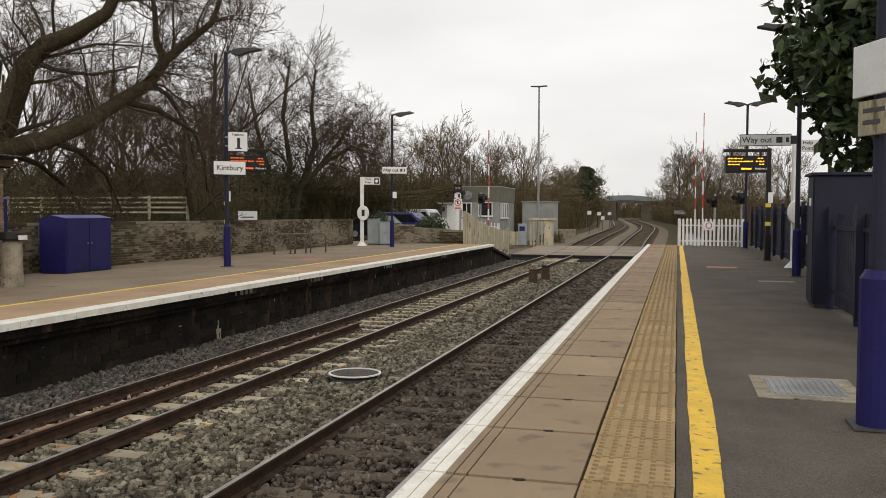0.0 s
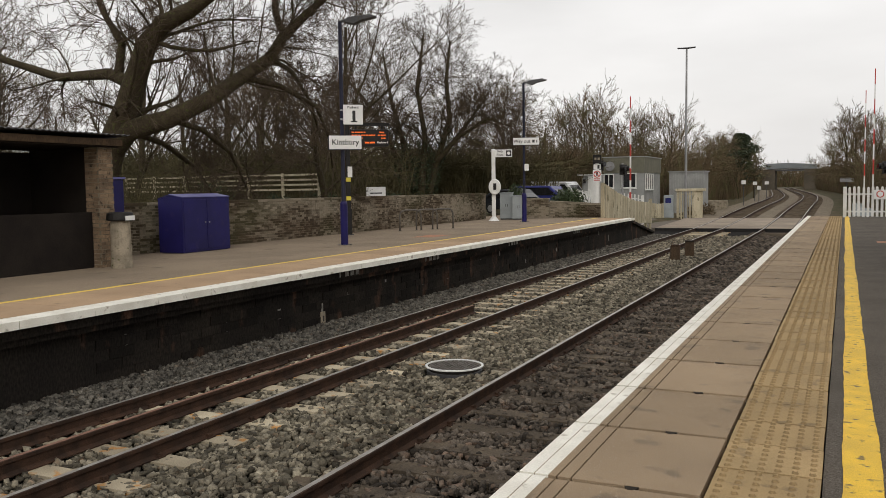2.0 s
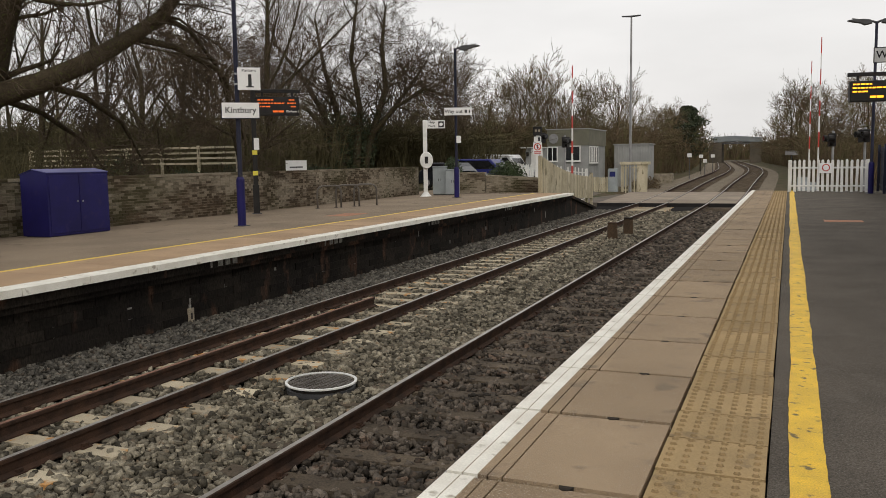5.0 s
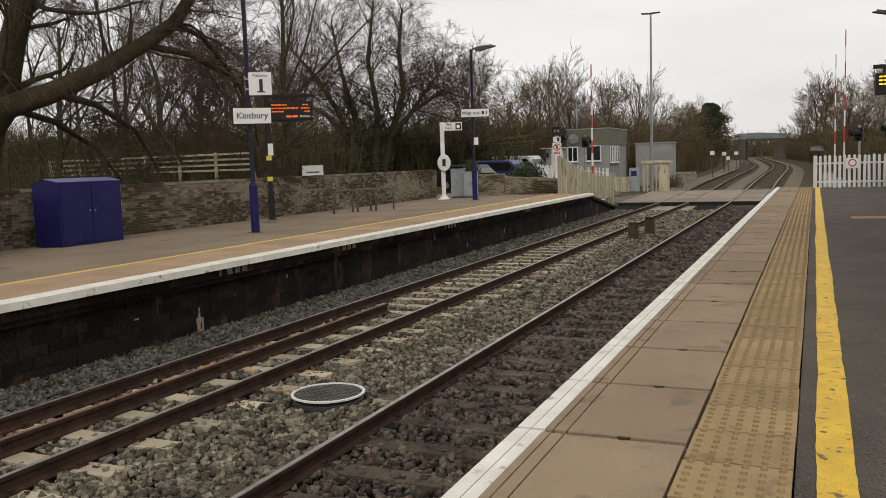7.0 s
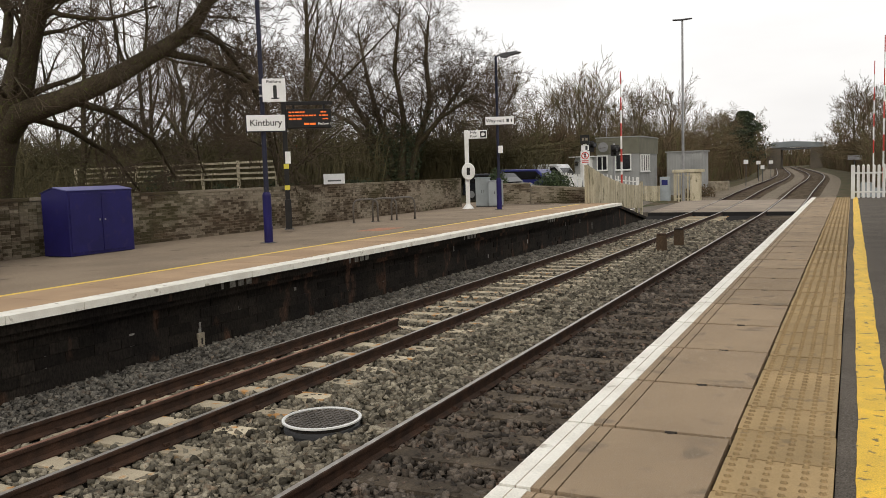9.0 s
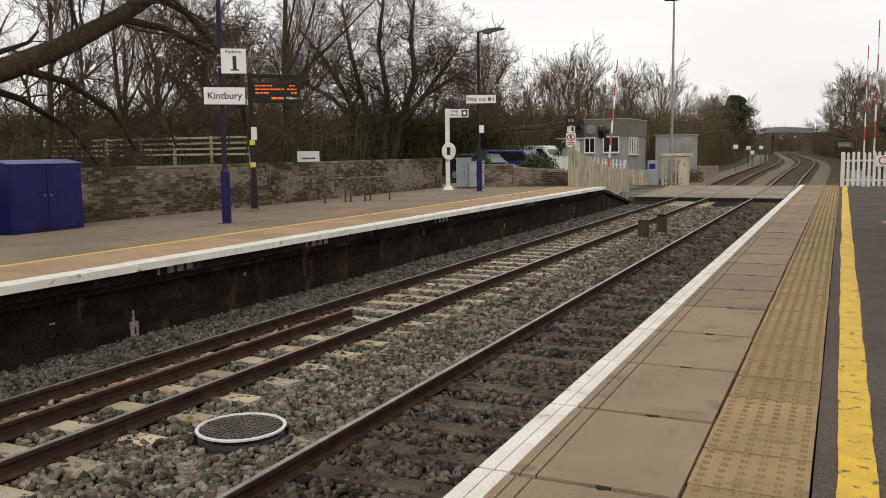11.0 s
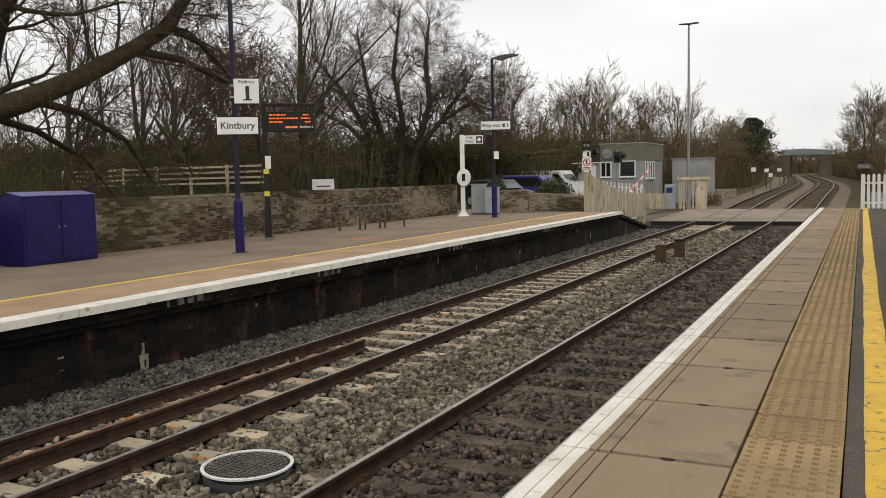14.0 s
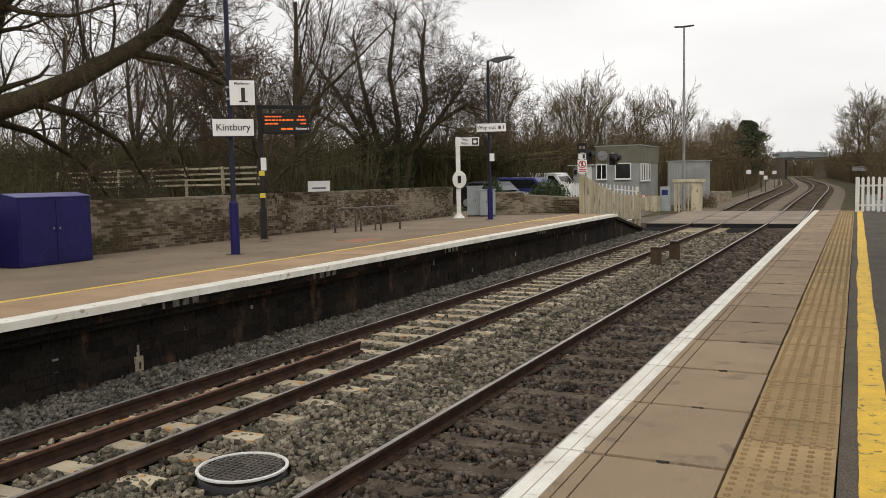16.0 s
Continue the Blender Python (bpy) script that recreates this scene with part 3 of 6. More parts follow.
# ---- lamp posts ----
def lamp_post(x, y, h, heads, sleeve=1.2, label="purple lamp post with a flat grey lantern", rz=0, sr=0.1):
    t = thing("lamp_post", pose(x, y, paved(x), 0, 0, rz), label, "lamp post", "platform lamp posts")
    part("sleeve", Geo().tube([(0, 0, 0), (0, 0, sleeve - 0.06), (0, 0, sleeve)], [sr, sr, sr * 0.7], 16), M_purple, t, "purple steel sleeve", smooth=False)
    part("base_plate", Geo().box(-sr - 0.04, -sr - 0.04, 0, sr + 0.04, sr + 0.04, 0.015), M_darkgrey, t)
    part("pole", Geo().tube([(0, 0, sleeve - 0.01), (0, 0, h)], [0.057, 0.05], 12), M_navy, t)
    for a in heads:
        c, s = math.cos(radians(a)), math.sin(radians(a))
        arm = part("bracket", Geo().tube([(0, 0, h - 0.03), (0.12 * c, 0.12 * s, h + 0.02), (0.25 * c, 0.25 * s, h + 0.05)], 0.04, 8), M_darkgrey, t)
        prof = [(0.15, -0.05), (0.4, -0.10), (0.55, -0.02), (0.95, 0.07), (1.0, 0.1), (0.8, 0.13), (0.45, 0.12), (0.2, 0.08)]
        g = Geo().prism(prof, "y", -0.13, 0.13)
        head = part("lantern", g, M_darkgrey, t, "flat dark grey lantern", bevel=0.02, at=pose(0, 0, h, 0, 0, a))
        part("lens", Geo().box(0.56, -0.1, -0.012, 0.85, 0.1, 0.0), M_lens, head, at=pose(0, 0, 0.0, 0, -12, 0))
    return t


def sign_board(w, h, m, label, face=M_board, cat="sign", name="sign", rim=None, depth=0.02):
    t = thing(name, m, label, cat)
    part("board", Geo().box(-w / 2, -depth, -h / 2, w / 2, 0.012, h / 2), face, t, bevel=0.006)
    if rim:
        for x0, z0, x1, z1 in ((-w / 2, -h / 2, w / 2, -h / 2 + 0.015), (-w / 2, h / 2 - 0.015, w / 2, h / 2), (-w / 2, -h / 2 + 0.015, -w / 2 + 0.015, h / 2 - 0.015), (w / 2 - 0.015, -h / 2 + 0.015, w / 2, h / 2 - 0.015)):
            part("rim", Geo().box(x0, -depth - 0.004, z0, x1, -depth, z1), rim, t)
    return t


lamp_post(-10.8, 15.65, 5.95, (20,), 1.18)
lamp_post(-11.1, 30.75, 5.95, (20,), 1.24)
lamp_post(4.1, 16.3, 5.9, (180,), 1.15)
lamp_post(4.25, 34.3, 6.35, (0, 180), 1.2)
lamp_post(2.68, 0.9, 6.0, (180,), 1.1, sr=0.125)
tall = thing("street_lamp", pose(-8.8, 58, -1.0), "tall grey steel lamp column beside the level crossing", "street lamp")
part("column", Geo().tube([(0, 0, 0), (0, 0, 1.2), (0, 0, 12.0)], [0.11, 0.1, 0.06], 12), M_galv, tall)
for sgn in (-1, 1):
    part("lantern", Geo().prism([(0, -0.02), (0.62, 0.02), (0.62, 0.09), (0, 0.07)], "y", -0.13, 0.13), M_darkgrey, tall, bevel=0.02, at=pose(0, 0, 12.0, 0, 0, 0 if sgn > 0 else 180))

# name board, number board
YAW = 38
s = sign_board(0.86, 0.36, pose(-10.66, 15.57, 2.72, 0, 0, YAW), "white station name board with black lettering on a lamp post", rim=None)
text("Kintbury", 0.205, M_ink, s, FACE)
part("back_plate", Geo().box(-0.45, 0.012, -0.2, 0.45, 0.05, 0.16), M_navy, s)
part("clamp", Geo().box(-0.06, 0.05, -0.08, 0.06, 0.09, 0.08), M_darkgrey, s)
s = sign_board(0.52, 0.52, pose(-10.45, 15.65, 3.45, 0, 0, YAW), "square white platform number board on a lamp post")
text("1", 0.4, M_ink, s, pose(0.02, -0.021, -0.05, 90, 0, 0)).data.name = "numeral"
part("numeral_stem", Geo().box(-0.02, -0.024, -0.19, 0.06, -0.021, 0.1), M_ink, s)
part("numeral_foot", Geo().box(-0.07, -0.0245, -0.2, 0.11, -0.0215, -0.17), M_ink, s)
text("Platform", 0.095, M_ink, s, pose(0.0, -0.021, 0.19, 90, 0, 0))
for z in (0.12, -0.12):
    part("clamp", Geo().box(-0.34, -0.01, z - 0.02, -0.24, 0.03, z + 0.02), M_galv, s)


# ---- departure display ----
def display(x, y, yaw, w=1.25, flip=1, bright=M_led, label="black departure display with orange text on a black post"):
    t = thing("departure_display", pose(x, y, 0, 0, 0, yaw), label, "display", "departure displays")
    part("post", Geo().box(-0.065, -0.065, 0, 0.065, 0.065, 3.62), M_black, t, bevel=0.01)
    part("sleeve", Geo().box(-0.09, -0.09, 0, 0.09, 0.09, 0.85), M_black, t, bevel=0.01)
    part("base_plate", Geo().box(-0.13, -0.13, 0, 0.13, 0.13, 0.02), M_darkgrey, t)
    for z in (1.12, 1.72):
        part("band", Geo().box(-0.072, -0.072, z, 0.072, 0.072, z + 0.13), M_yellowtag, t, "yellow visibility band")
    part("notice", Geo().box(-0.02, -0.075, 1.86, 0.13, -0.067, 2.2), M_board, t, "small white notice")
    part("arm", Geo().box(0.065 if flip > 0 else -w - 0.12, -0.04, 3.5, w + 0.12 if flip > 0 else -0.065, 0.04, 3.6), M_black, t, bevel=0.01)
    x0 = 0.07 if flip > 0 else -w - 0.07
    for xx in (x0 + 0.2, x0 + w - 0.2):
        part("hanger", Geo().box(xx - 0.03, -0.03, 3.38, xx + 0.03, 0.03, 3.5), M_black, t)
    case = part("case", Geo().box(x0, -0.13, 2.84, x0 + w, 0.13, 3.38), M_black, t, bevel=0.02)
    q = random.Random(7)
    for k, spans in enumerate((((0.06, 0.5), (0.95, 1.15)), ((0.06, 0.82), (0.9, 1.15)), ((0.06, 0.46), (1.0, 1.15)))):
        for a, b in spans:
            while a < b - 0.03:
                e = min(b, a + q.uniform(0.05, 0.13))
                bars(case, [(x0 + a * w / 1.25, x0 + e * w / 1.25, 3.29 - 0.095 * k, 0.038)], bright, y=-0.13, name="led_text")
                a = e + 0.022
    bars(case, [(x0 + 0.48, x0 + 0.62, 2.96, 0.055), (x0 + 0.64, x0 + 0.8, 2.96, 0.055)], bright, y=-0.13, name="led_text")
    text("Platform 1" if flip > 0 else "Platform 2", 0.085, M_ledw, case, pose(x0 + w - 0.2, -0.132, 2.96, 90, 0, 0), name="led_text")
    return t


display(-13.05, 19.55, 37)
display(4.15, 23.7, 8, 1.3, -1, M_led2, "black departure display with bright amber text on a black post")
s = sign_board(1.16, 0.28, pose(3.34, 16.2, 3.27, 0, 0, 4), "white way out sign fixed to a lamp post", rim=M_darkgrey)
text("Way out", 0.19, M_ink, s, pose(-0.2, -0.021, 0, 90, 0, 0))
bars(s, [(0.24, 0.38, 0, 0.14), (0.46, 0.53, 0, 0.11)], M_darkgrey)
part("clamp", Geo().box(0.55, 0.012, -0.1, 0.76, 0.06, 0.1), M_darkgrey, s)
s = sign_board(1.1, 0.3, pose(-10.95, 30.62, 3.42, 0, 0, 22), "white way out sign fixed to a lamp post")
text("Way out", 0.2, M_ink, s, pose(-0.18, -0.021, 0, 90, 0, 0))
bars(s, [(0.26, 0.36, 0, 0.12), (0.43, 0.47, 0, 0.12)], M_darkgrey)
bars(part("plate", Geo().box(-0.08, -0.09, -1.25, 0.1, -0.06, -0.97), M_board, s, "small white plate"), [], M_ink)

# ---- help points ----
def help_point(x, y, yaw, h, label):
    t = thing("help_point", pose(x, y, paved(x), 0, 0, yaw), label, "help point", "help points")
    part("base", Geo().tube([(0, 0, 0), (0, 0, 0.06), (0, 0, 0.2)], [0.26, 0.2, 0.085], 14), M_wpaint, t)
    part("post", Geo().box(-0.09, -0.07, 0.15, 0.09, 0.07, h), M_wpaint, t, bevel=0.02)
    drum = part("drum", Geo().tube([(0.06, -0.09, 1.56), (0.06, -0.22, 1.56)], [0.36, 0.34], 28), M_wpaint, t, "round white call unit", bevel=0.015)
    drum.scale = (0.8, 1, 1)
    part("panel", Geo().box(-0.02, -0.235, 1.42, 0.12, -0.218, 1.72), M_black, t, "dark call panel")
    flag = part("flag", Geo().box(0.09, -0.03, h - 0.36, 0.86, 0.03, h - 0.02), M_board, t, "white help point flag", bevel=0.01)
    text("Help", 0.14, M_ink, flag, pose(0.3, -0.032, h - 0.1, 90, 0, 0))
    text("Point", 0.14, M_ink, flag, pose(0.3, -0.032, h - 0.26, 90, 0, 0))
    part("symbol", Geo().box(0.58, -0.034, h - 0.32, 0.82, -0.03, h - 0.06), M_ink, flag)
    part("symbol_ring", Geo().tube([(0.7, -0.036, h - 0.19), (0.7, -0.034, h - 0.19)], 0.075, 14), M_board, flag)
    return t


help_point(-13.2, 32.45, 22, 3.28, "white help point post with round call unit and flag")
hp = help_point(4.5, 20.0, 8, 3.6, "white help point post with round call unit and flag")

# ---- purple steel locker on the far platform ----
t = thing("storage_locker", pose(-14.42, 12.33, paved(-14.0)), "purple-blue steel storage locker with a sloping lid by the wall", "locker")
part("body", Geo().prism([(0.22, 0.02), (1.0, 0.02), (1.0, 1.4), (0.6, 1.47), (0.22, 1.36)], "y", 0.0, 1.78), M_purple, t, bevel=0.01)
part("plinth", Geo().box(0.26, 0.05, 0, 0.96, 1.73, 0.02), M_darkgrey, t)
part("lid", Geo().prism([(0.59, 1.474), (1.015, 1.4), (1.015, 1.415), (0.59, 1.492)], "y", -0.01, 1.79), M_lid, t, "pale front slope of the lid", bevel=0.004)
part("lid_back", Geo().prism([(0.2, 1.356), (0.588, 1.474), (0.588, 1.492), (0.2, 1.374)], "y", -0.01, 1.79), M_purple, t, "rear slope of the lid", bevel=0.004)
for y0 in (0.05, 0.9):
    d = part("door", Geo().box(1.001, y0, 0.08, 1.013, y0 + 0.83, 1.34), M_purple, t, bevel=0.005)
    yy = y0 + (0.75 if y0 < 0.5 else 0.05)
    part("handle", Geo().box(1.014, yy, 0.74, 1.03, yy + 0.03, 0.78), M_galv, d, "small steel handle")

# ---- bike hoops ----
def hoop(x, y, yaw):
    t = thing("cycle_stand", pose(x, y, paved(x) - 0.004, 0, 0, yaw), "dark steel hoop cycle stand on the platform", "cycle stand", "cycle stands")
    pts = [(-0.42, 0, 0), (-0.42, 0, 0.55)] + [(-0.42 + 0.2 * (1 - math.cos(a)), 0, 0.55 + 0.2 * math.sin(a)) for a in (0.5, 1.0, 1.57)]
    pts += [(-p[0], 0, p[2]) for p in reversed(pts)]
    part("hoop", Geo().tube(pts, 0.03, 8), M_steel, t, smooth=True)
    for sx in (-0.42, 0.42):
        part("foot_plate", Geo().tube([(sx, 0, 0), (sx, 0, 0.012)], 0.07, 10), M_darkgrey, t)
    return t


for k in range(3):
    hoop(-12.9 + 0.36 * k, 23.55 + 0.62 * k, 50)

# ---- grey equipment cabinets ----
for x, y, w, h in ((-13.35, 33.6, 0.62, 1.25), (-12.62, 33.3, 0.62, 1.1)):
    t = thing("equipment_cabinet", pose(x, y, paved(x), 0, 0, 20), "grey steel trackside equipment cabinet", "cabinet", "equipment cabinets")
    part("body", Geo().box(0, 0, 0.06, w, 0.42, h), M_cab, t, bevel=0.01)
    part("plinth", Geo().box(0.02, 0.02, 0, w - 0.02, 0.4, 0.06), M_darkgrey, t)
    part("cap", Geo().box(-0.03, -0.03, h, w + 0.03, 0.45, h + 0.04), M_cab, t)
    for k in range(2):
        d = part("door", Geo().box(0.02 + k * w / 2, -0.014, 0.1, w / 2 - 0.01 + k * w / 2, -0.001, h - 0.04), M_cab, t)
        part("handle", Geo().box((w / 2 - 0.06) if k == 0 else (w / 2 + 0.04), -0.03, h * 0.5, (w / 2 - 0.04) if k == 0 else (w / 2 + 0.06), -0.015, h * 0.5 + 0.12), M_darkgrey, d)

# ---- platform shelter ----
t = thing("platform_shelter", pose(0, 0, -0.07), "dark open-fronted brick platform shelter with a corrugated roof", "shelter")
# walls, ceiling and front panel are near-black to paint in the shelter's inner shade
part("back_wall", Geo().box(-14.5, 1.0, 0, -14.25, 9.05, 2.4), M_inside, t)
part("side_wall", Geo().box(-14.25, 8.7, 0, -12.595, 9.0, 2.45), M_inside, t)
part("side_wall", Geo().box(-14.25, 1.0, 0, -12.2, 1.3, 2.45), M_inside, t)
part("front_panel", Geo().box(-12.5, 1.3, 0, -12.42, 8.64, 1.15), M_inside, t)
part("ceiling_board", Geo().box(-14.5, 1.0, 2.46, -12.1, 9.1, 2.5), M_inside, t)
part("fascia", Geo().box(-12.1, 1.0, 2.49, -12.04, 9.15, 2.62), M_wood, t)
g = Geo()
sheet = [(0.07 * i, 0.025 if i % 2 else 0.0) for i in range(120)]
for (u, w) in sheet:
    g.v += [(-14.7, 0.9 + u, 2.56 + w), (-11.9, 0.9 + u, 2.70 + w)]
g.f = [(2 * i, 2 * i + 1, 2 * i + 3, 2 * i + 2) for i in range(119)]
roof = part("roof", g, M_darkgrey, t, "grey corrugated roof sheet")
sm = roof.modifiers.new("thick", "SOLIDIFY")
sm.thickness = 0.012
pil = part("pillar", Geo().box(-12.59, 8.66, 0, -12.22, 9.03, 2.46), M_mortar, t, "buff brick end pillar")
bk = Geo().box(0, 0, 0, 0.215, 0.012, 0.065).mesh("brick", M_pillar)
for c in range(32):
    for k in range(-1, 3):
        for face in (0, 1):
            a = k * 0.225 + (0.112 if (c + face) % 2 else 0)
            a0, a1 = max(a, 0.002), min(a + 0.215, 0.365)
            if a1 - a0 < 0.05:
                continue
            ob = new("brick", bk)
            ob.parent = pil
            m = pose(-12.585 + a0, 8.65, 0.01 + c * 0.076) if face == 0 else pose(-12.208, 8.663 + a0, 0.01 + c * 0.076, 0, 0, 90)
            ob.matrix_basis = m @ Matrix.Diagonal(((a1 - a0) / 0.215, 1, 1, 1))

# concrete litter bin beside the shelter
t = thing("litter_bin", pose(-11.7, 8.68, paved(-11.7)), "mossy pale concrete litter bin with a black lid", "bin")
part("body", Geo().tube([(0, 0, 0), (0, 0, 0.9), (0, 0, 0.95)], [0.21, 0.19, 0.18], 20), M_grit, t, smooth=False)
part("lid", Geo().tube([(0, 0, 0.95), (0, 0, 0.98), (0, 0, 1.1), (0, 0, 1.12)], [0.25, 0.27, 0.25, 0.2], 20), M_black, t, "black rounded lid")
part("notice", Geo().box(0.18, -0.1, 0.96, 0.275, 0.12, 1.05), M_board, t, "white sticker")
# purple cabinet with a yellow strip beyond the shelter
t = thing("ticket_cabinet", pose(-13.9, 10.4, paved(-13.9)), "narrow purple cabinet with a yellow strip by the wall", "cabinet")
part("body", Geo().box(-0.25, -0.25, 0.75, 0.25, 0.3, 1.85), M_purple, t, bevel=0.02)
part("leg", Geo().box(-0.05, -0.03, 0, 0.05, 0.07, 0.75), M_darkgrey, t)
part("cap", Geo().box(-0.28, -0.28, 1.85, 0.28, 0.33, 1.9), M_lid, t)
part("strip", Geo().box(0.252, -0.25, 0.76, 0.28, -0.12, 1.75), M_yellowtag, t, "yellow edge strip")

# ---- things on the near platform ----
t = thing("equipment_cupboard", pose(3.42, 9.0, 0), "tall dull navy steel equipment cupboard", "cupboard")
part("body", Geo().box(0, 0, 0.05, 1.0, 0.62, 2.1), M_navy, t, bevel=0.01)
part("plinth", Geo().box(0.03, 0.03, 0, 0.97, 0.59, 0.05), M_darkgrey, t)
part("roof", Geo().box(-0.06, -0.05, 2.1, 1.05, 0.68, 2.15), M_navy, t, bevel=0.01)
d = part("door", Geo().box(-0.015, 0.04, 0.1, -0.001, 0.58, 2.05), M_navy, t)
part("notice", Geo().box(-0.02, 0.2, 1.62, -0.016, 0.4, 1.75), M_board, d, "small white label")
part("handle", Geo().box(-0.04, 0.5, 1.0, -0.016, 0.53, 1.14), M_galv, d)


def metal_fence(name, p0, p1, h, label):
    """Upright flat pales between rails, from p0 to p1."""
    d = Vector((p1[0] - p0[0], p1[1] - p0[1], 0))
    L = d.length
    t = thing(name, pose(p0[0], p0[1], 0, 0, 0, math.degrees(math.atan2(d.y, d.x))), label, "fence")
    n = max(1, round(L / 2.4))
    pm = Geo().box(-0.05, -0.05, 0, 0.05, 0.05, h + 0.1).mesh("post", M_navy)
    for i in range(n + 1):
        o = new("post", pm)
        o.parent, o.matrix_basis = t, pose(L * i / n, 0.06, 0)
    for z in (0.25, h - 0.25):
        part("rail", Geo().box(0, 0.0, z, L, 0.03, z + 0.06), M_navy, t)
    k = int(L / 0.16)
    sm = Geo().prism([(0.0, 0.06), (0.13, 0.06), (0.13, h - 0.02), (0.065, h), (0.0, h - 0.02)], "y", -0.02, -0.002).mesh("pale", M_navy)
    for i in range(k):
        o = new("pale", sm)
        o.parent, o.matrix_basis = t, pose(i * 0.16 + 0.01, 0, 0)
    return t


metal_fence("steel_fence", (4.75, 10.2), (4.75, 36.5), 1.75, "dull navy steel pale fence behind the platform")
metal_fence("steel_fence", (3.72, 4.6), (3.72, 8.9), 1.5, "dull navy steel pale fence behind the platform")
s = sign_board(1.5, 0.36, pose(2.8, 0.3, 2.47, 0, 0, -68), "white station name board on a purple lamp post")
part("clamp", Geo().box(-0.06, 0.012, -0.08, 0.06, 0.03, 0.08), M_darkgrey, s)
s = sign_board(0.3, 0.24, pose(2.62, 0.8, 2.14, 0, 0, -60), "small cream notice on a purple lamp post", face=M_cream)
bars(s, [(-0.1, 0.1, 0.05, 0.03), (-0.1, 0.06, -0.03, 0.03)], M_darkgrey)
# access cover
t = thing("access_cover", pose(2.4, 2.2, -0.012), "steel access cover in a pale concrete surround", "cover")
part("surround", Geo().box(-0.42, -0.5, -0.02, 0.42, 0.5, 0.006), M_grit, t)
part("plate", Geo().box(-0.3, -0.36, 0.0, 0.3, 0.36, 0.012), M_galv, t, bevel=0.004)
rb = Geo().box(-0.012, -0.33, 0, 0.012, 0.33, 0.006).mesh("rib", M_galv)
for i in range(12):
    o = new("rib", rb)
    o.parent, o.matrix_basis = t, pose(-0.27 + i * 0.049, 0, 0.012)

# ---- between the tracks ----
t = thing("drain_chamber", pose(-3.6, 7.0, -1.295), "round drain chamber with white rim and mesh grate in the ballast", "drain")
n = 36
ring = Geo()
for r, z in ((0.402, 0.214), (0.402, 0.218), (0.418, 0.22), (0.418, 0.236), (0.39, 0.24), (0.384, 0.226)):
    ring.v += [(r * math.cos(2 * math.pi * k / n), r * math.sin(2 * math.pi * k / n), z) for k in range(n)]
ring.f = [(j * n + k, j * n + (k + 1) % n, (j + 1) * n + (k + 1) % n, (j + 1) * n + k) for j in range(5) for k in range(n)]
body = part("wall", Geo().tube([(0, 0, 0), (0, 0, 0.06), (0, 0, 0.065), (0, 0, 0.12), (0, 0, 0.125), (0, 0, 0.17)], [0.4, 0.4, 0.385, 0.385, 0.4, 0.4], n), M_darkgrey, t, "ribbed grey plastic wall")
part("rim", ring, M_wpaint, t, "white rim")
gr = Geo()
for i in range(-6, 7):
    q = i * 0.056
    h = math.sqrt(max(0.0, 0.365**2 - q * q))
    gr.box(q - 0.006, -h, 0.2, q + 0.006, h, 0.226)
    gr.box(-h, q - 0.006, 0.2, h, q + 0.006, 0.224)
part("grate", gr, M_steel, t, "steel mesh grate")
part("sump", Geo().tube([(0, 0, 0.171), (0, 0, 0.176)], 0.366, n), M_face, t)
for x, y, h in ((-3.92, 26.3, 0.56), (-3.72, 28.1, 0.6)):
    t = thing("timber_stump", pose(x, y, -1.22, 0, 0, 12), "short weathered brown timber stump in the ballast", "stump", "timber stumps")
    part("stump", Geo().prism([(-0.17, 0), (0.17, 0), (0.15, h), (-0.1, h + 0.03), (-0.16, h - 0.05)], "y", -0.15, 0.15), M_wood, t, bevel=0.02)
    part("cap", Geo().box(-0.15, -0.15, h - 0.02, 0.14, 0.15, h + 0.04), M_face, t)
# small white marker on the far platform face
t = thing("track_marker", pose(-7.6, 9.65, -1.12), "small dirty white marker plate at the foot of the platform face", "marker")
part("plate", Geo().box(0, -0.07, 0.0, 0.04, 0.07, 0.26), M_grit, t, bevel=0.008)
part("slot", Geo().box(0.04, -0.015, 0.08, 0.045, 0.015, 0.18), M_black, t)
part("stalk", Geo().box(0, -0.02, 0.26, 0.02, 0.02, 0.42), M_mark, t)


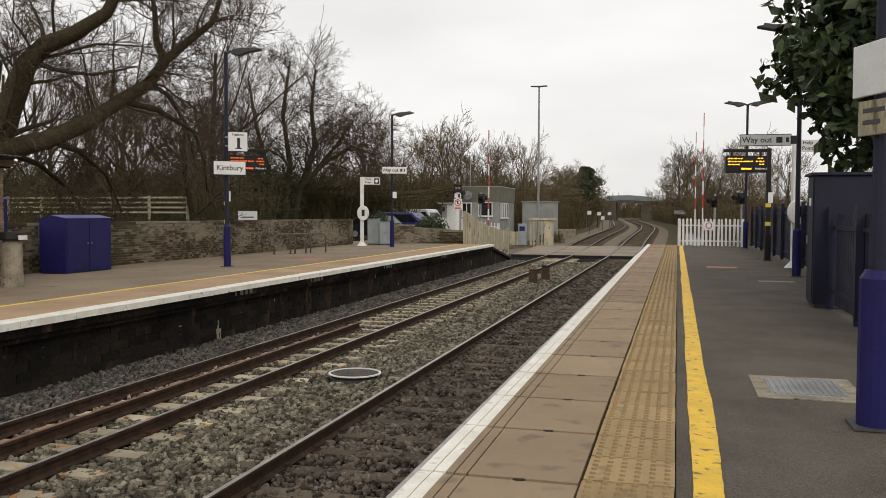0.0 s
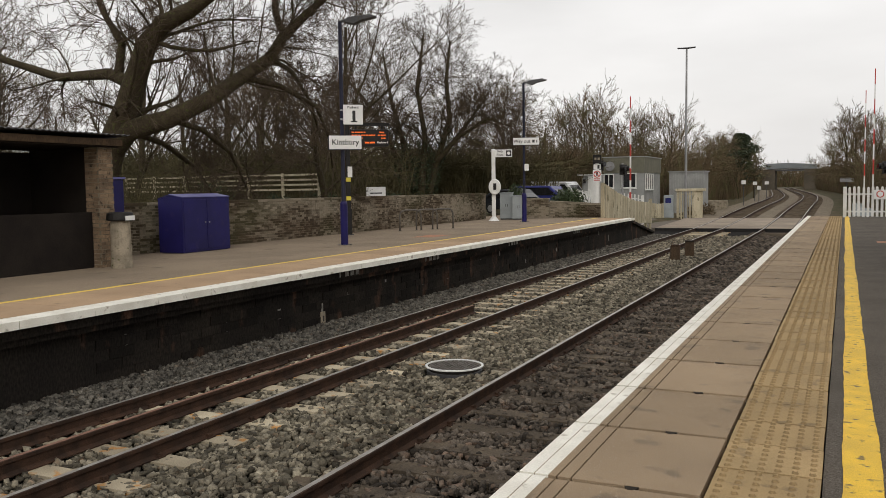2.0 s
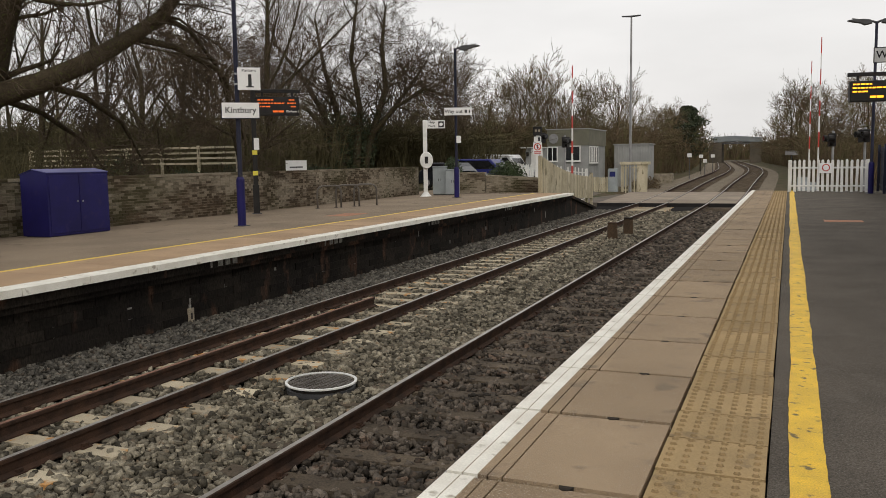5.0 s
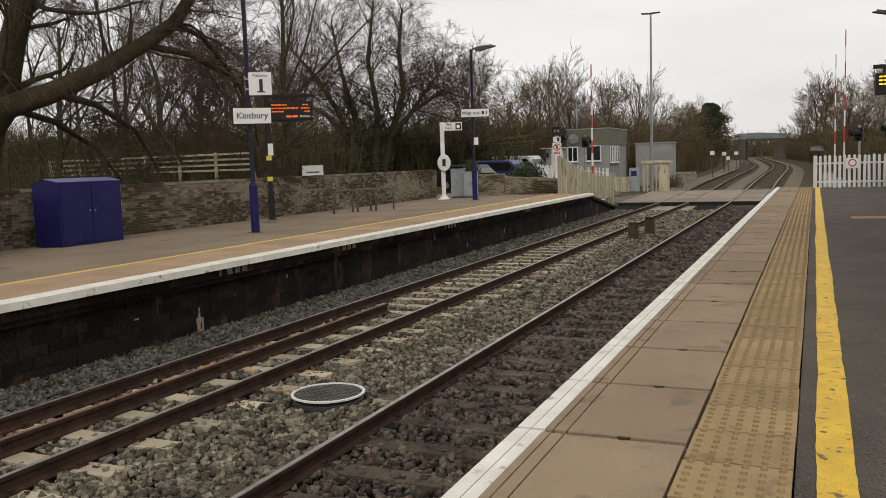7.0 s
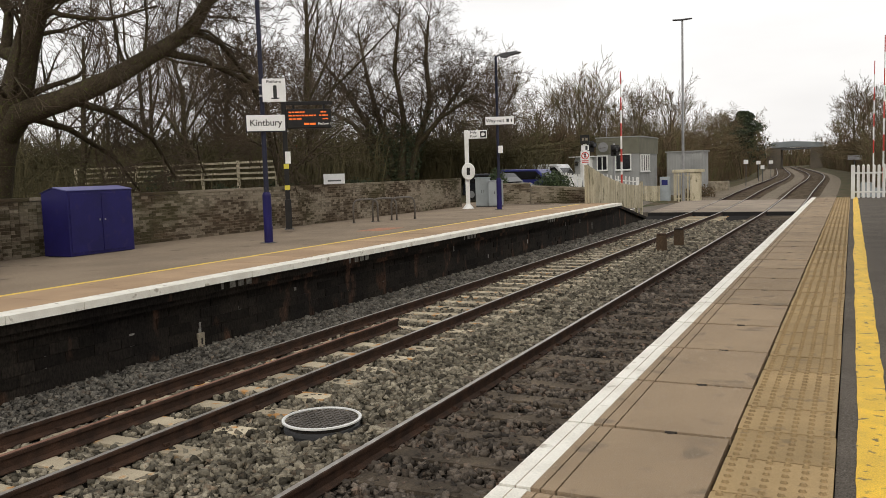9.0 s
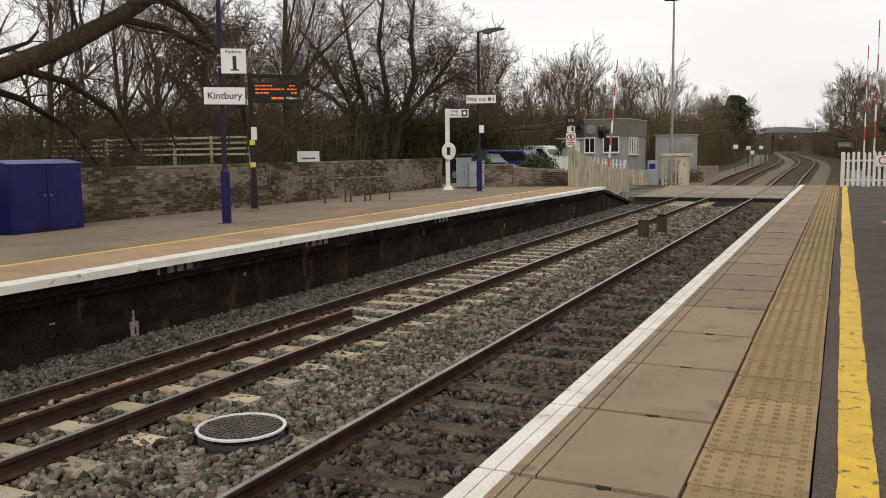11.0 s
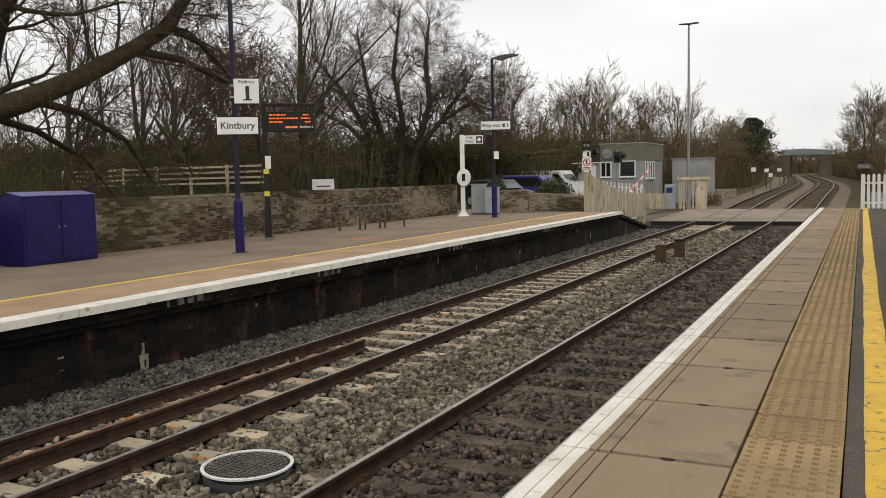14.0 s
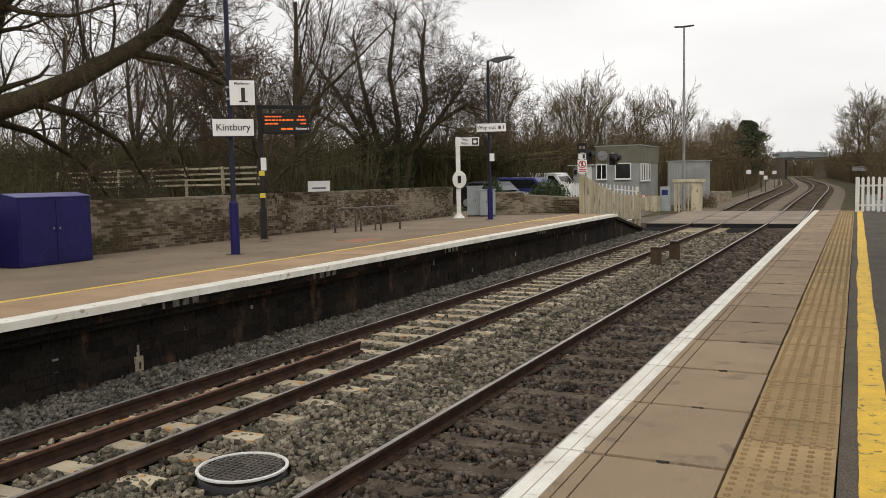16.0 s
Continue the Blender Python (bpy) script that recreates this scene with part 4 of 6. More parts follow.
# ---- level crossing furniture ----
def picket_fence(pts, h, label, material=M_cream, pitch=0.14, width=0.09, tops=None, name="picket_fence"):
    """Upright boards along a line of x, y, ground points, with posts and two rails."""
    t = thing(name, pose(0, 0, 0), label, "fence")
    pm = Geo().prism([(-width / 2, 0), (width / 2, 0), (width / 2, h - 0.05), (0, h), (-width / 2, h - 0.05)], "y", -0.011, 0.011).mesh("board", material)
    qm = Geo().box(-0.06, 0.02, -0.5, 0.06, 0.13, h + 0.02).mesh("post", material)
    tops = tops or [h] * len(pts)
    for (x0, y0, z0), (x1, y1, z1), h0, h1 in zip(pts, pts[1:], tops, tops[1:]):
        L = math.hypot(x1 - x0, y1 - y0)
        a = math.degrees(math.atan2(y1 - y0, x1 - x0))
        n = max(1, int(L / pitch))
        for i in range(n):
            f = (i + 0.5) / n
            o = new("board", pm)
            o.parent, o.matrix_basis = t, pose(x0 + (x1 - x0) * f, y0 + (y1 - y0) * f, z0 + (z1 - z0) * f + 0.03 + random.uniform(-0.015, 0.015), 0, random.uniform(-1, 1), a) @ Matrix.Diagonal((1, 1, (h0 + (h1 - h0) * f) / h, 1))
        for f in (0.02, 0.98):
            o = new("post", qm)
            o.parent, o.matrix_basis = t, pose(x0 + (x1 - x0) * f, y0 + (y1 - y0) * f, z0 + (z1 - z0) * f, 0, 0, a) @ Matrix.Diagonal((1, 1, (h0 + (h1 - h0) * f) / h, 1))
        for z, drop in ((0.25, 0), (h - 0.3, 1)):
            u = Vector((-(y1 - y0), x1 - x0, 0)) / L
            ctr = [(x0 + u.x * 0.03, y0 + u.y * 0.03, z0 + z + drop * (h0 - h)), (x1 + u.x * 0.03, y1 + u.y * 0.03, z1 + z + drop * (h1 - h))]
            part("rail", Geo().tube(ctr, 0.035, 4), material, t)
    return t


picket_fence([(-8.55, 34.3, 0.0), (-8.3, 36.0, -0.16), (-8.0, 38.2, -0.4), (-7.8, 40.2, -0.52), (-7.72, 40.9, -0.55)], 1.5, "weathered cream close-boarded fence down the platform ramp", pitch=0.125, width=0.12, tops=(1.6, 1.27, 1.1, 1.07, 1.3))
picket_fence([(1.35, 36.1, -0.012), (4.3, 35.8, -0.012)], 1.28, "white picket fence across the platform end", material=M_wpaint, pitch=0.17, width=0.1)
picket_fence([(-13.9, 48.2, -0.2), (-12.7, 48.2, -0.35)], 1.45, "white picket fence beside the road", material=M_wpaint)
picket_fence([(-9.4, 58.0, -1.0), (-8.2, 58.0, -1.0)], 2.1, "weathered cream picket fence by the crossing", pitch=0.2, width=0.11)
picket_fence([(-14.6, 57.2, -0.4), (-11.6, 57.2, -0.75)], 1.5, "white picket fence in front of the crossing box", material=M_wpaint, pitch=0.24)
picket_fence([(-11.5, 57.0, -0.9), (-10.2, 57.0, -0.95)], 1.1, "low cream close-boarded fence by the crossing", pitch=0.12, width=0.115)
t = thing("gate_pillar", pose(-8.0, 58.3, -1.0), "pale cream gate pillar with a broad cap", "pillar")
part("shaft", Geo().box(-0.3, -0.3, 0, 0.3, 0.3, 2.0), M_cream, t, bevel=0.02)
part("cap", Geo().box(-1.5, -0.4, 2.0, 0.5, 0.4, 2.2), M_cream, t, bevel=0.02)
t = thing("control_cabinet", pose(-9.9, 57.6, -1.0), "blue-grey crossing control cabinet", "cabinet")
part("body", Geo().box(-0.32, -0.25, 0.08, 0.32, 0.25, 1.75), M_cab, t, bevel=0.02)
part("plinth", Geo().box(-0.28, -0.22, 0, 0.28, 0.22, 0.08), M_darkgrey, t)
part("notice", Geo().box(-0.2, -0.256, 1.2, 0.2, -0.251, 1.55), M_carblue, t, "blue notice")
for k in range(4):
    t = thing("concrete_slab", pose(-8.4, 71.0, -0.75 + 0.22 * k, 0, 0, random.uniform(-5, 5)), "pale concrete slab in a stack beside the track", "slab", "stacked slabs")
    part("slab", Geo().box(-0.9, -0.5, 0, 0.9, 0.5, 0.22), M_grit, t, bevel=0.02)


def barrier(x, y, z, label, stripes=6, L=6.6):
    t = thing("crossing_barrier", pose(x, y, z), label, "barrier", "crossing barriers")
    part("housing", Geo().box(-0.3, -0.35, 0, 0.3, 0.35, 1.1), M_cab, t, bevel=0.03)
    part("stand", Geo().box(-0.4, -0.45, -0.04, 0.4, 0.45, 0.0), M_grit, t)
    arm = part("arm", Geo().box(0.31, -0.09, -0.55, 0.35, 0.09, 0.35), M_darkgrey, t, "pivoting arm", at=pose(0, 0, 1.0))
    part("counterweight", Geo().box(0.355, -0.2, -0.75, 0.42, 0.2, -0.4), M_darkgrey, arm)
    n = 9
    for k in range(n):
        a, b = 0.3 + (L - 0.3) * k / n, 0.3 + (L - 0.3) * (k + 1) / n
        w0, w1 = 0.085 - 0.035 * k / n, 0.085 - 0.035 * (k + 1) / n
        vs = [(0.36 + sx * (w0 if zz == a else w1) * 0.45, sy * (w0 if zz == a else w1), zz) for zz in (a, b) for sy in (-1, 1) for sx in (-1, 1)]
        g = Geo().add(vs, [(0, 2, 3, 1), (4, 5, 7, 6), (0, 1, 5, 4), (2, 6, 7, 3), (0, 4, 6, 2), (1, 3, 7, 5)])
        part("stripe", g, M_wpaint if k % 2 else M_red, arm, "white band" if k % 2 else "red band")
    return t, arm


bar_left, arm_left = barrier(-10.4, 46.2, -0.92, "red and white crossing barrier lowering over the road")
bar_right, arm_right = barrier(2.35, 45.0, -0.97, "red and white crossing barrier beside the platform ramp", L=7.2)
bar_far, arm_far = barrier(2.15, 56.2, -0.97, "red and white crossing barrier on the far side of the road", L=7.2)


def wigwag(x, y, z, yaw, h):
    t = thing("crossing_signal", pose(x, y, z, 0, 0, yaw), "dark road traffic signal at the level crossing on a grey post", "signal", "crossing signals")
    part("post", Geo().tube([(0, 0, 0), (0, 0, h)], 0.06, 10), M_galv, t)
    part("backboard", Geo().box(-0.48, -0.08, h - 0.75, 0.48, -0.05, h - 0.1), M_black, t, bevel=0.02)
    for sx in (-0.27, 0.27):
        hd = part("hood", Geo().tube([(sx, -0.08, h - 0.36), (sx, -0.36, h - 0.34)], [0.15, 0.16], 14), M_black, t)
        part("lens", Geo().tube([(sx, -0.365, h - 0.34), (sx, -0.37, h - 0.34)], 0.12, 14), M_darkglass, hd)
    part("lower_lens", Geo().tube([(0, -0.08, h - 0.62), (0, -0.2, h - 0.62)], 0.1, 12), M_black, t)
    return t


wigwag(-12.9, 49.5, -0.5, 60, 3.7)
wigwag(-11.3, 49.5, -0.8, 75, 3.7)
wigwag(3.35, 44.6, -0.97, -70, 3.6)
wigwag(4.9, 46.5, -0.97, -60, 3.8)

t = thing("warning_post", pose(-11.45, 44.0, -0.05, 0, 0, 12), "white post with trespass warning signs", "sign")
part("post", Geo().box(-0.1, -0.03, 0, 0.1, 0.05, 3.3), M_wpaint, t, bevel=0.01)
lb = part("light_box", Geo().box(-0.24, -0.14, 2.82, 0.24, 0.02, 3.3), M_black, t, "black sign box", bevel=0.015)
bars(lb, [(-0.15, -0.03, 3.07, 0.14), (0.03, 0.15, 3.07, 0.14)], M_grit, y=-0.14)
pl = part("plate", Geo().box(-0.2, -0.05, 2.47, 0.2, -0.03, 2.76), M_board, t, "small pictogram plate")
part("symbol", Geo().box(0.02, -0.056, 2.51, 0.14, -0.05, 2.72), M_ink, pl)
wp = part("prohibition_plate", Geo().box(-0.24, -0.05, 1.78, 0.24, -0.03, 2.44), M_board, t, "white plate with a red prohibition ring")
rg = Geo()
n = 24
rg.v = [(r * math.cos(2 * math.pi * k / n), -0.056, 2.2 + r * math.sin(2 * math.pi * k / n)) for r in (0.2, 0.15) for k in range(n)]
rg.f = [(k, (k + 1) % n, n + (k + 1) % n, n + k) for k in range(n)]
part("ring", rg, M_red, wp, "red ring")
part("ring_bar", Geo().box(-0.17, -0.058, -0.018, 0.17, -0.054, 0.018), M_red, wp, at=pose(0, 0, 2.2, 0, 45, 0))
part("symbol", Geo().box(-0.05, -0.055, 2.1, 0.04, -0.051, 2.32), M_ink, wp)
bars(wp, [(-0.18, 0.18, 1.93, 0.05), (-0.18, 0.18, 1.85, 0.05)], M_red, y=-0.05)
s = sign_board(0.5, 0.4, pose(2.75, 35.92, 0.95), "small white notice with a red ring on the picket fence")
part("ring", Geo().tube([(0, -0.026, 0.02), (0, -0.021, 0.02)], 0.15, 18), M_red, s)
part("disc", Geo().tube([(0, -0.03, 0.02), (0, -0.026, 0.02)], 0.11, 18), M_board, s)

# ---- crossing keeper's box, shed ----
t = thing("crossing_box", pose(-16.9, 60.0, -1.0), "low crossing control building with olive cladding above pale boarding", "building")
part("wall", Geo().box(1.7, 0, 0, 4.7, 6.2, 3.42), M_greyclad, t, "pale grey boarded wall")
part("annex_wall", Geo().box(0, 0, 0, 1.699, 4.2, 3.3), M_greyclad, t, "lower pale grey annex")
part("canopy", Geo().box(-0.35, -0.3, 3.3, 1.6, 4.3, 3.36), M_wpaint, t, "thin white canopy edge")
part("upper_cladding", Geo().box(1.65, -0.05, 3.42, 4.76, 6.25, 4.6), M_clad, t, "olive grey cladding band")
part("roof", Geo().box(1.58, -0.1, 4.6, 4.82, 6.32, 4.66), M_greyclad, t, "flat pale roof edge")
bm_ = Geo().box(-0.012, -0.03, 0.1, 0.012, -0.001, 3.4).mesh("batten", M_greyclad)
for i in range(14):
    o = new("batten", bm_)
    o.parent, o.matrix_basis = t, pose(0.15 + 0.32 * i, 0, 0)
for i in range(18):
    o = new("batten", bm_)
    o.parent, o.matrix_basis = t, pose(4.7, 0.2 + 0.34 * i, 0, 0, 0, 90)
d = part("door", Geo().box(0.45, -0.06, 0.75, 1.35, -0.031, 3.25), M_wpaint, t, "white door")
part("door_handle", Geo().box(1.22, -0.09, 1.75, 1.28, -0.061, 1.85), M_darkgrey, d)


def window(parent, x0, x1, z0, z1, side=False, bars_n=1, y=-0.03):
    m = pose(0, 0, 0) if not side else pose(4.7, 0, 0, 0, 0, 90)
    w = part("window", Geo().box(x0, y - 0.04, z0, x1, y, z1), M_darkglass, parent, "dark glazed window", at=m)
    f = 0.07
    part("frame", Geo().box(x0 - f, y - 0.07, z0 - f, x0, y + 0.001, z1 + f).box(x1, y - 0.07, z0 - f, x1 + f, y + 0.001, z1 + f).box(x0, y - 0.07, z0 - f, x1, y + 0.001, z0).box(x0, y - 0.07, z1, x1, y + 0.001, z1 + f), M_wpaint, w, "white frame")
    part("sill", Geo().box(x0 - 0.1, y - 0.12, z0 - f - 0.04, x1 + 0.1, y, z0 - f), M_wpaint, w)
    for k in range(1, bars_n):
        xx = x0 + (x1 - x0) * k / bars_n
        part("bar", Geo().box(xx - 0.03, y - 0.06, z0, xx + 0.03, y - 0.04, z1), M_wpaint, w)
    return w


window(t, 3.1, 4.1, 2.35, 3.35)
window(t, 1.75, 2.4, 2.35, 3.3, bars_n=2)
for k in range(4):
    window(t, 0.4 + 0.75 * k, 0.85 + 0.75 * k, 2.2, 3.3, side=True)
part("lamp", Geo().box(0.1, -0.2, 2.7, 0.28, -0.031, 3.0), M_black, t)
part("aerial", Geo().tube([(2.0, 1.5, 4.7), (2.0, 1.5, 7.2)], 0.025, 6), M_galv, t)
part("dish", Geo().tube([(2.2, -0.25, 3.95), (2.2, -0.2, 3.95), (2.2, -0.06, 3.95)], [0.36, 0.34, 0.1], 18), M_galv, t)
t = thing("equipment_shed", pose(-11.5, 66.4, -1.0), "pale grey corrugated equipment shed", "shed")
part("wall", Geo().box(0, 0, 0, 2.7, 2.6, 3.5), M_greyclad, t)
part("roof", Geo().box(-0.1, -0.1, 3.5, 2.8, 2.7, 3.58), M_greyclad, t)
rb = Geo().box(-0.03, -0.03, 0.05, 0.03, -0.001, 3.48).mesh("rib", M_greyclad)
for i in range(13):
    o = new("rib", rb)
    o.parent, o.matrix_basis = t, pose(0.1 + 0.2 * i, 0, 0)

# small trackside signs past the crossing
for x, y, z, w in ((-6.95, 78, 1.12, 0.38), (-7.15, 92, 0.9, 0.4), (-6.3, 86, 0.5, 0.34), (-6.4, 100, 0.85, 0.42), (1.55, 74.0, 1.25, 1.0)):
    t = thing("trackside_sign", pose(x + bend(y), y, -1.2 + climb(y)), "small white trackside sign on a thin post", "sign", "trackside signs")
    part("post", Geo().tube([(0, 0, 0), (0, 0, z + 1.1)], 0.04, 6), M_darkgrey, t)
    part("plate", Geo().box(-w / 2, -0.06, z + 0.9, w / 2, -0.04, z + 1.25), M_board if w < 1 else M_galv, t)

# ---- low wall, parked vehicles ----
t = thing("garden_wall", pose(-13.2, 35.7, -0.05, 0, 0, 14), "low weathered brick wall with a taller end beside the forecourt", "wall")
part("tall_section", Geo().box(0, 0, 0, 1.5, 0.3, 0.9), M_mortar, t)
gb = Geo()
for c in range(12):
    x = 0.0 if c % 2 else -0.11
    while x < 4.05:
        a, b = max(0.004, x), min(x + 0.215, 1.496 if x < 1.496 else 4.09)
        top = 0.89 if x < 1.5 else 0.77 - 0.062 * (b - 1.52)
        if b - a > 0.04 and c * 0.075 + 0.065 < top:
            y = -0.014 if x < 1.5 else 0.006
            gb.box(a, y, c * 0.075, b, y + 0.02, c * 0.075 + 0.065)
        x += 0.225
tagged(part("brickwork", gb, brick_surface("garden_brick", True), t), kind="stuff")
part("cap", Geo().box(-0.04, -0.04, 0.9, 1.54, 0.34, 0.96), M_grit, t)
part("low_section", Geo().prism([(1.52, 0), (4.1, 0), (4.1, 0.62), (1.52, 0.78)], "y", 0.02, 0.28), M_mortar, t)
part("low_cap", Geo().prism([(1.55, 0.785), (4.14, 0.625), (4.14, 0.67), (1.55, 0.83)], "y", -0.01, 0.31), M_grit, t)


def vehicle(name, m, L, H, prof, glass, paint, label, width=1.75):
    t = thing(name, m, label, "vehicle", "parked vehicles")
    body = part("body", Geo().prism(prof, "y", -width / 2, width / 2), paint, t, bevel=0.07)
    for sy in (-1, 1):
        part("side_window", Geo().prism(glass, "y", sy * (width / 2 + 0.002), sy * (width / 2 + 0.012)), M_darkglass, body, "dark side window")
    (ax, az), (bx, bz) = prof[3], prof[4]
    part("windscreen", Geo().add([(ax + 0.012, -width * 0.42, az + 0.06), (ax + 0.012, width * 0.42, az + 0.06), (bx + 0.022, width * 0.4, bz - 0.06), (bx + 0.022, -width * 0.4, bz - 0.06)], [(0, 1, 2, 3)]), M_darkglass, body, "windscreen")
    for sx in (0.18 * L, 0.8 * L):
        for sy in (-1, 1):
            w = part("wheel", Geo().tube([(sx, sy * (width / 2 - 0.16), 0.31), (sx, sy * (width / 2 + 0.02), 0.31)], 0.31, 20), M_tyre, t)
            part("rim", Geo().tube([(sx, sy * (width / 2 + 0.02), 0.31), (sx, sy * (width / 2 + 0.03), 0.31)], 0.2, 14), M_galv, w)
    for sy in (-1, 1):
        part("headlight", Geo().box(L - 0.05, sy * 0.7 - 0.15, 0.6, L + 0.01, sy * 0.7 + 0.15, 0.75), M_lens, t)
    part("bumper", Geo().box(L - 0.05, -width * 0.45, 0.25, L + 0.04, width * 0.45, 0.5), M_black, t)
    part("number_plate", Geo().box(L + 0.041, -0.25, 0.4, L + 0.05, 0.25, 0.5), M_board, t)
    return t


car = [(0, 0.25), (4.1, 0.25), (4.15, 0.75), (3.1, 0.9), (2.45, 1.42), (1.0, 1.45), (0.15, 0.95)]
vehicle("black_car", pose(-18.2, 44.1, -0.08, 0, 0, -14), 4.15, 1.45, car, [(0.45, 0.95), (2.9, 0.92), (2.35, 1.33), (1.05, 1.36)], M_cardark, "black hatchback parked behind the low wall")
carrier = [(0, 0.25), (4.4, 0.25), (4.45, 0.85), (3.6, 1.0), (2.9, 1.65), (0.4, 1.68), (0.05, 1.0)]
vehicle("blue_car", pose(-18.8, 50.4, -0.12, 0, 0, -6), 4.45, 1.68, carrier, [(0.4, 1.05), (3.35, 1.02), (2.8, 1.52), (0.6, 1.55)], M_carblue, "dark blue people carrier parked by the crossing")
van = [(0, 0.25), (4.6, 0.25), (4.65, 0.95), (4.0, 1.2), (3.4, 2.05), (0.1, 2.1), (0.0, 1.0)]
vehicle("white_van", pose(-20.4, 58.2, -0.22, 0, 0, -10), 4.65, 2.1, van, [(2.9, 1.2), (3.85, 1.2), (3.3, 1.85), (2.9, 1.85)], M_carwhite, "white panel van parked by the crossing", width=1.85)

# white notice by the wall, striped pole, white rail fence, brick cottage
t = thing("notice_board", pose(-16.3, 27.0, 0, 0, 0, 35), "small white notice board behind the brick wall", "sign")
part("post", Geo().box(-0.04, 0.02, -0.3, 0.04, 0.08, 1.3), M_wood, t)
bd = part("board", Geo().box(-0.4, -0.02, 1.14, 0.4, 0.02, 1.56), M_board, t)
bars(bd, [(-0.25, 0.25, 1.3, 0.05)], M_darkgrey)
t = thing("striped_pole", pose(-27.2, 40.0, -0.3), "red and white striped upright pole among the trees", "pole")
for k in range(9):
    part("band", Geo().tube([(0, 0, 0.47 * k), (0, 0, 0.47 * (k + 1))], 0.05, 8), M_red if k % 2 else M_wpaint, t)
t = thing("rail_fence", pose(-33, 29.6, -0.35, 0, 0, -3), "pale weathered post and rail fence behind the trees", "fence")
for i in range(7):
    part("post", Geo().box(2.1 * i - 0.05, -0.05, 0, 2.1 * i + 0.05, 0.05, 2.62), M_cream, t)
for z in (1.8, 2.03, 2.26, 2.49):
    part("rail", Geo().box(0, -0.08, z, 12.6, -0.051, z + 0.085), M_cream, t)
t = thing("brick_cottage", pose(-30.5, 60.0, -0.45), "small red brick building with a grey roof behind the trees", "house")
part("wall", Geo().box(0, 0, 0, 5, 5, 2.3), M_redbrick, t)
part("roof", Geo().prism([(-0.2, 2.3), (5.2, 2.3), (3.6, 3.3), (1.4, 3.3)], "y", -0.2, 5.2), M_darkgrey, t)
for k in range(2):
    w = part("window", Geo().box(1 + 1.9 * k, -0.03, 1.1, 1.8 + 1.9 * k, -0.002, 1.95), M_darkglass, t)
    part("frame", Geo().box(0.93 + 1.9 * k, -0.05, 1.02, 1.87 + 1.9 * k, -0.031, 1.1), M_wpaint, w)

# ---- far bridge ----
t = thing("road_bridge", pose(-10.0, 200, 0.0), "grey girder road bridge over the tracks in the distance", "bridge")
part("deck", Geo().prism([(-4.6, 4.7), (0, 4.85), (5.6, 4.6), (5.6, 5.6), (0, 6.05), (-4.6, 5.9)], "y", 0, 7), M_bridge, t, "grey steel parapet girder")
part("soffit", Geo().box(-4.5, 0.3, 4.3, 5.5, 6.7, 4.6), M_darkgrey, t)
part("abutment", Geo().box(-5.5, 0.2, -0.2, -2.8, 6.8, 4.6), M_abut, t)
part("abutment", Geo().box(3.2, 0.2, -0.2, 6, 6.8, 4.6), M_abut, t)
for i in range(5):
    part("stiffener", Geo().box(-4.3 + 2.2 * i, -0.15, 4.9, -4.1 + 2.2 * i, -0.001, 5.55), M_bridge, t)

# ---- trees ----
class Wood:
    """Grows a bare tree: limbs as tapered tubes, twigs as thin three-sided ones."""

    def __init__(self, seed):
        self.rng = random.Random(seed)
        self.thick, self.thin, self.ends = Geo(), Geo(), []

    def side(self, d, spread, lift=0.0):
        r = self.rng
        v = Vector((r.gauss(0, 1), r.gauss(0, 1), r.gauss(0, 1)))
        v = (v - d * v.dot(d)).normalized()
        q = d * math.cos(spread) + v * math.sin(spread)
        q.z += lift
        return q.normalized()

    def limb(self, p, d, L, r0, level, levels, kids, lift, wob, spread=0.75, taper=0.35, shrink=0.62, twig_r=0.006):
        r = self.rng
        n = 5 if level < 2 else (3 if level < levels else 2)
        pts, rad, dirs = [Vector(p)], [r0], [Vector(d)]
        for i in range(n):
            d = Vector((d.x + r.gauss(0, wob), d.y + r.gauss(0, wob), d.z + r.gauss(0, wob) + lift)).normalized()
            pts.append(pts[-1] + d * (L / n))
            rad.append(max(twig_r * 0.7, r0 * (1 - (1 - taper) * (i + 1) / n)))
            dirs.append(d)
        big = r0 > 0.03
        (self.thick if big else self.thin).tube(pts, rad, 7 if r0 > 0.12 else (5 if big else 3), cap=False)
        if level >= levels:
            return
        for k in range(kids[level]):
            f = 0.25 + 0.75 * (k + r.random()) / kids[level]
            j = min(n - 1, int(f * n))
            q = pts[j].lerp(pts[j + 1], f * n - j)
            rr = rad[j] + (rad[j + 1] - rad[j]) * (f * n - j)
            self.limb(q, self.side(dirs[j], spread * r.uniform(0.6, 1.25)), L * shrink * r.uniform(0.65, 1.2) * (1.15 - 0.45 * f), max(twig_r, rr * 0.52), level + 1, levels, kids, lift, wob * 1.1, spread, taper, shrink, twig_r)

    def tree(self, m, label, twig=None, name="tree", group=""):
        t = thing(name, m, label, "tree", group)
        a = part("trunk", self.thick, M_bark, t, smooth=True)
        if self.thin.v:
            part("crown", self.thin, twig or M_twig, t, "crown of bare twigs")
        return t


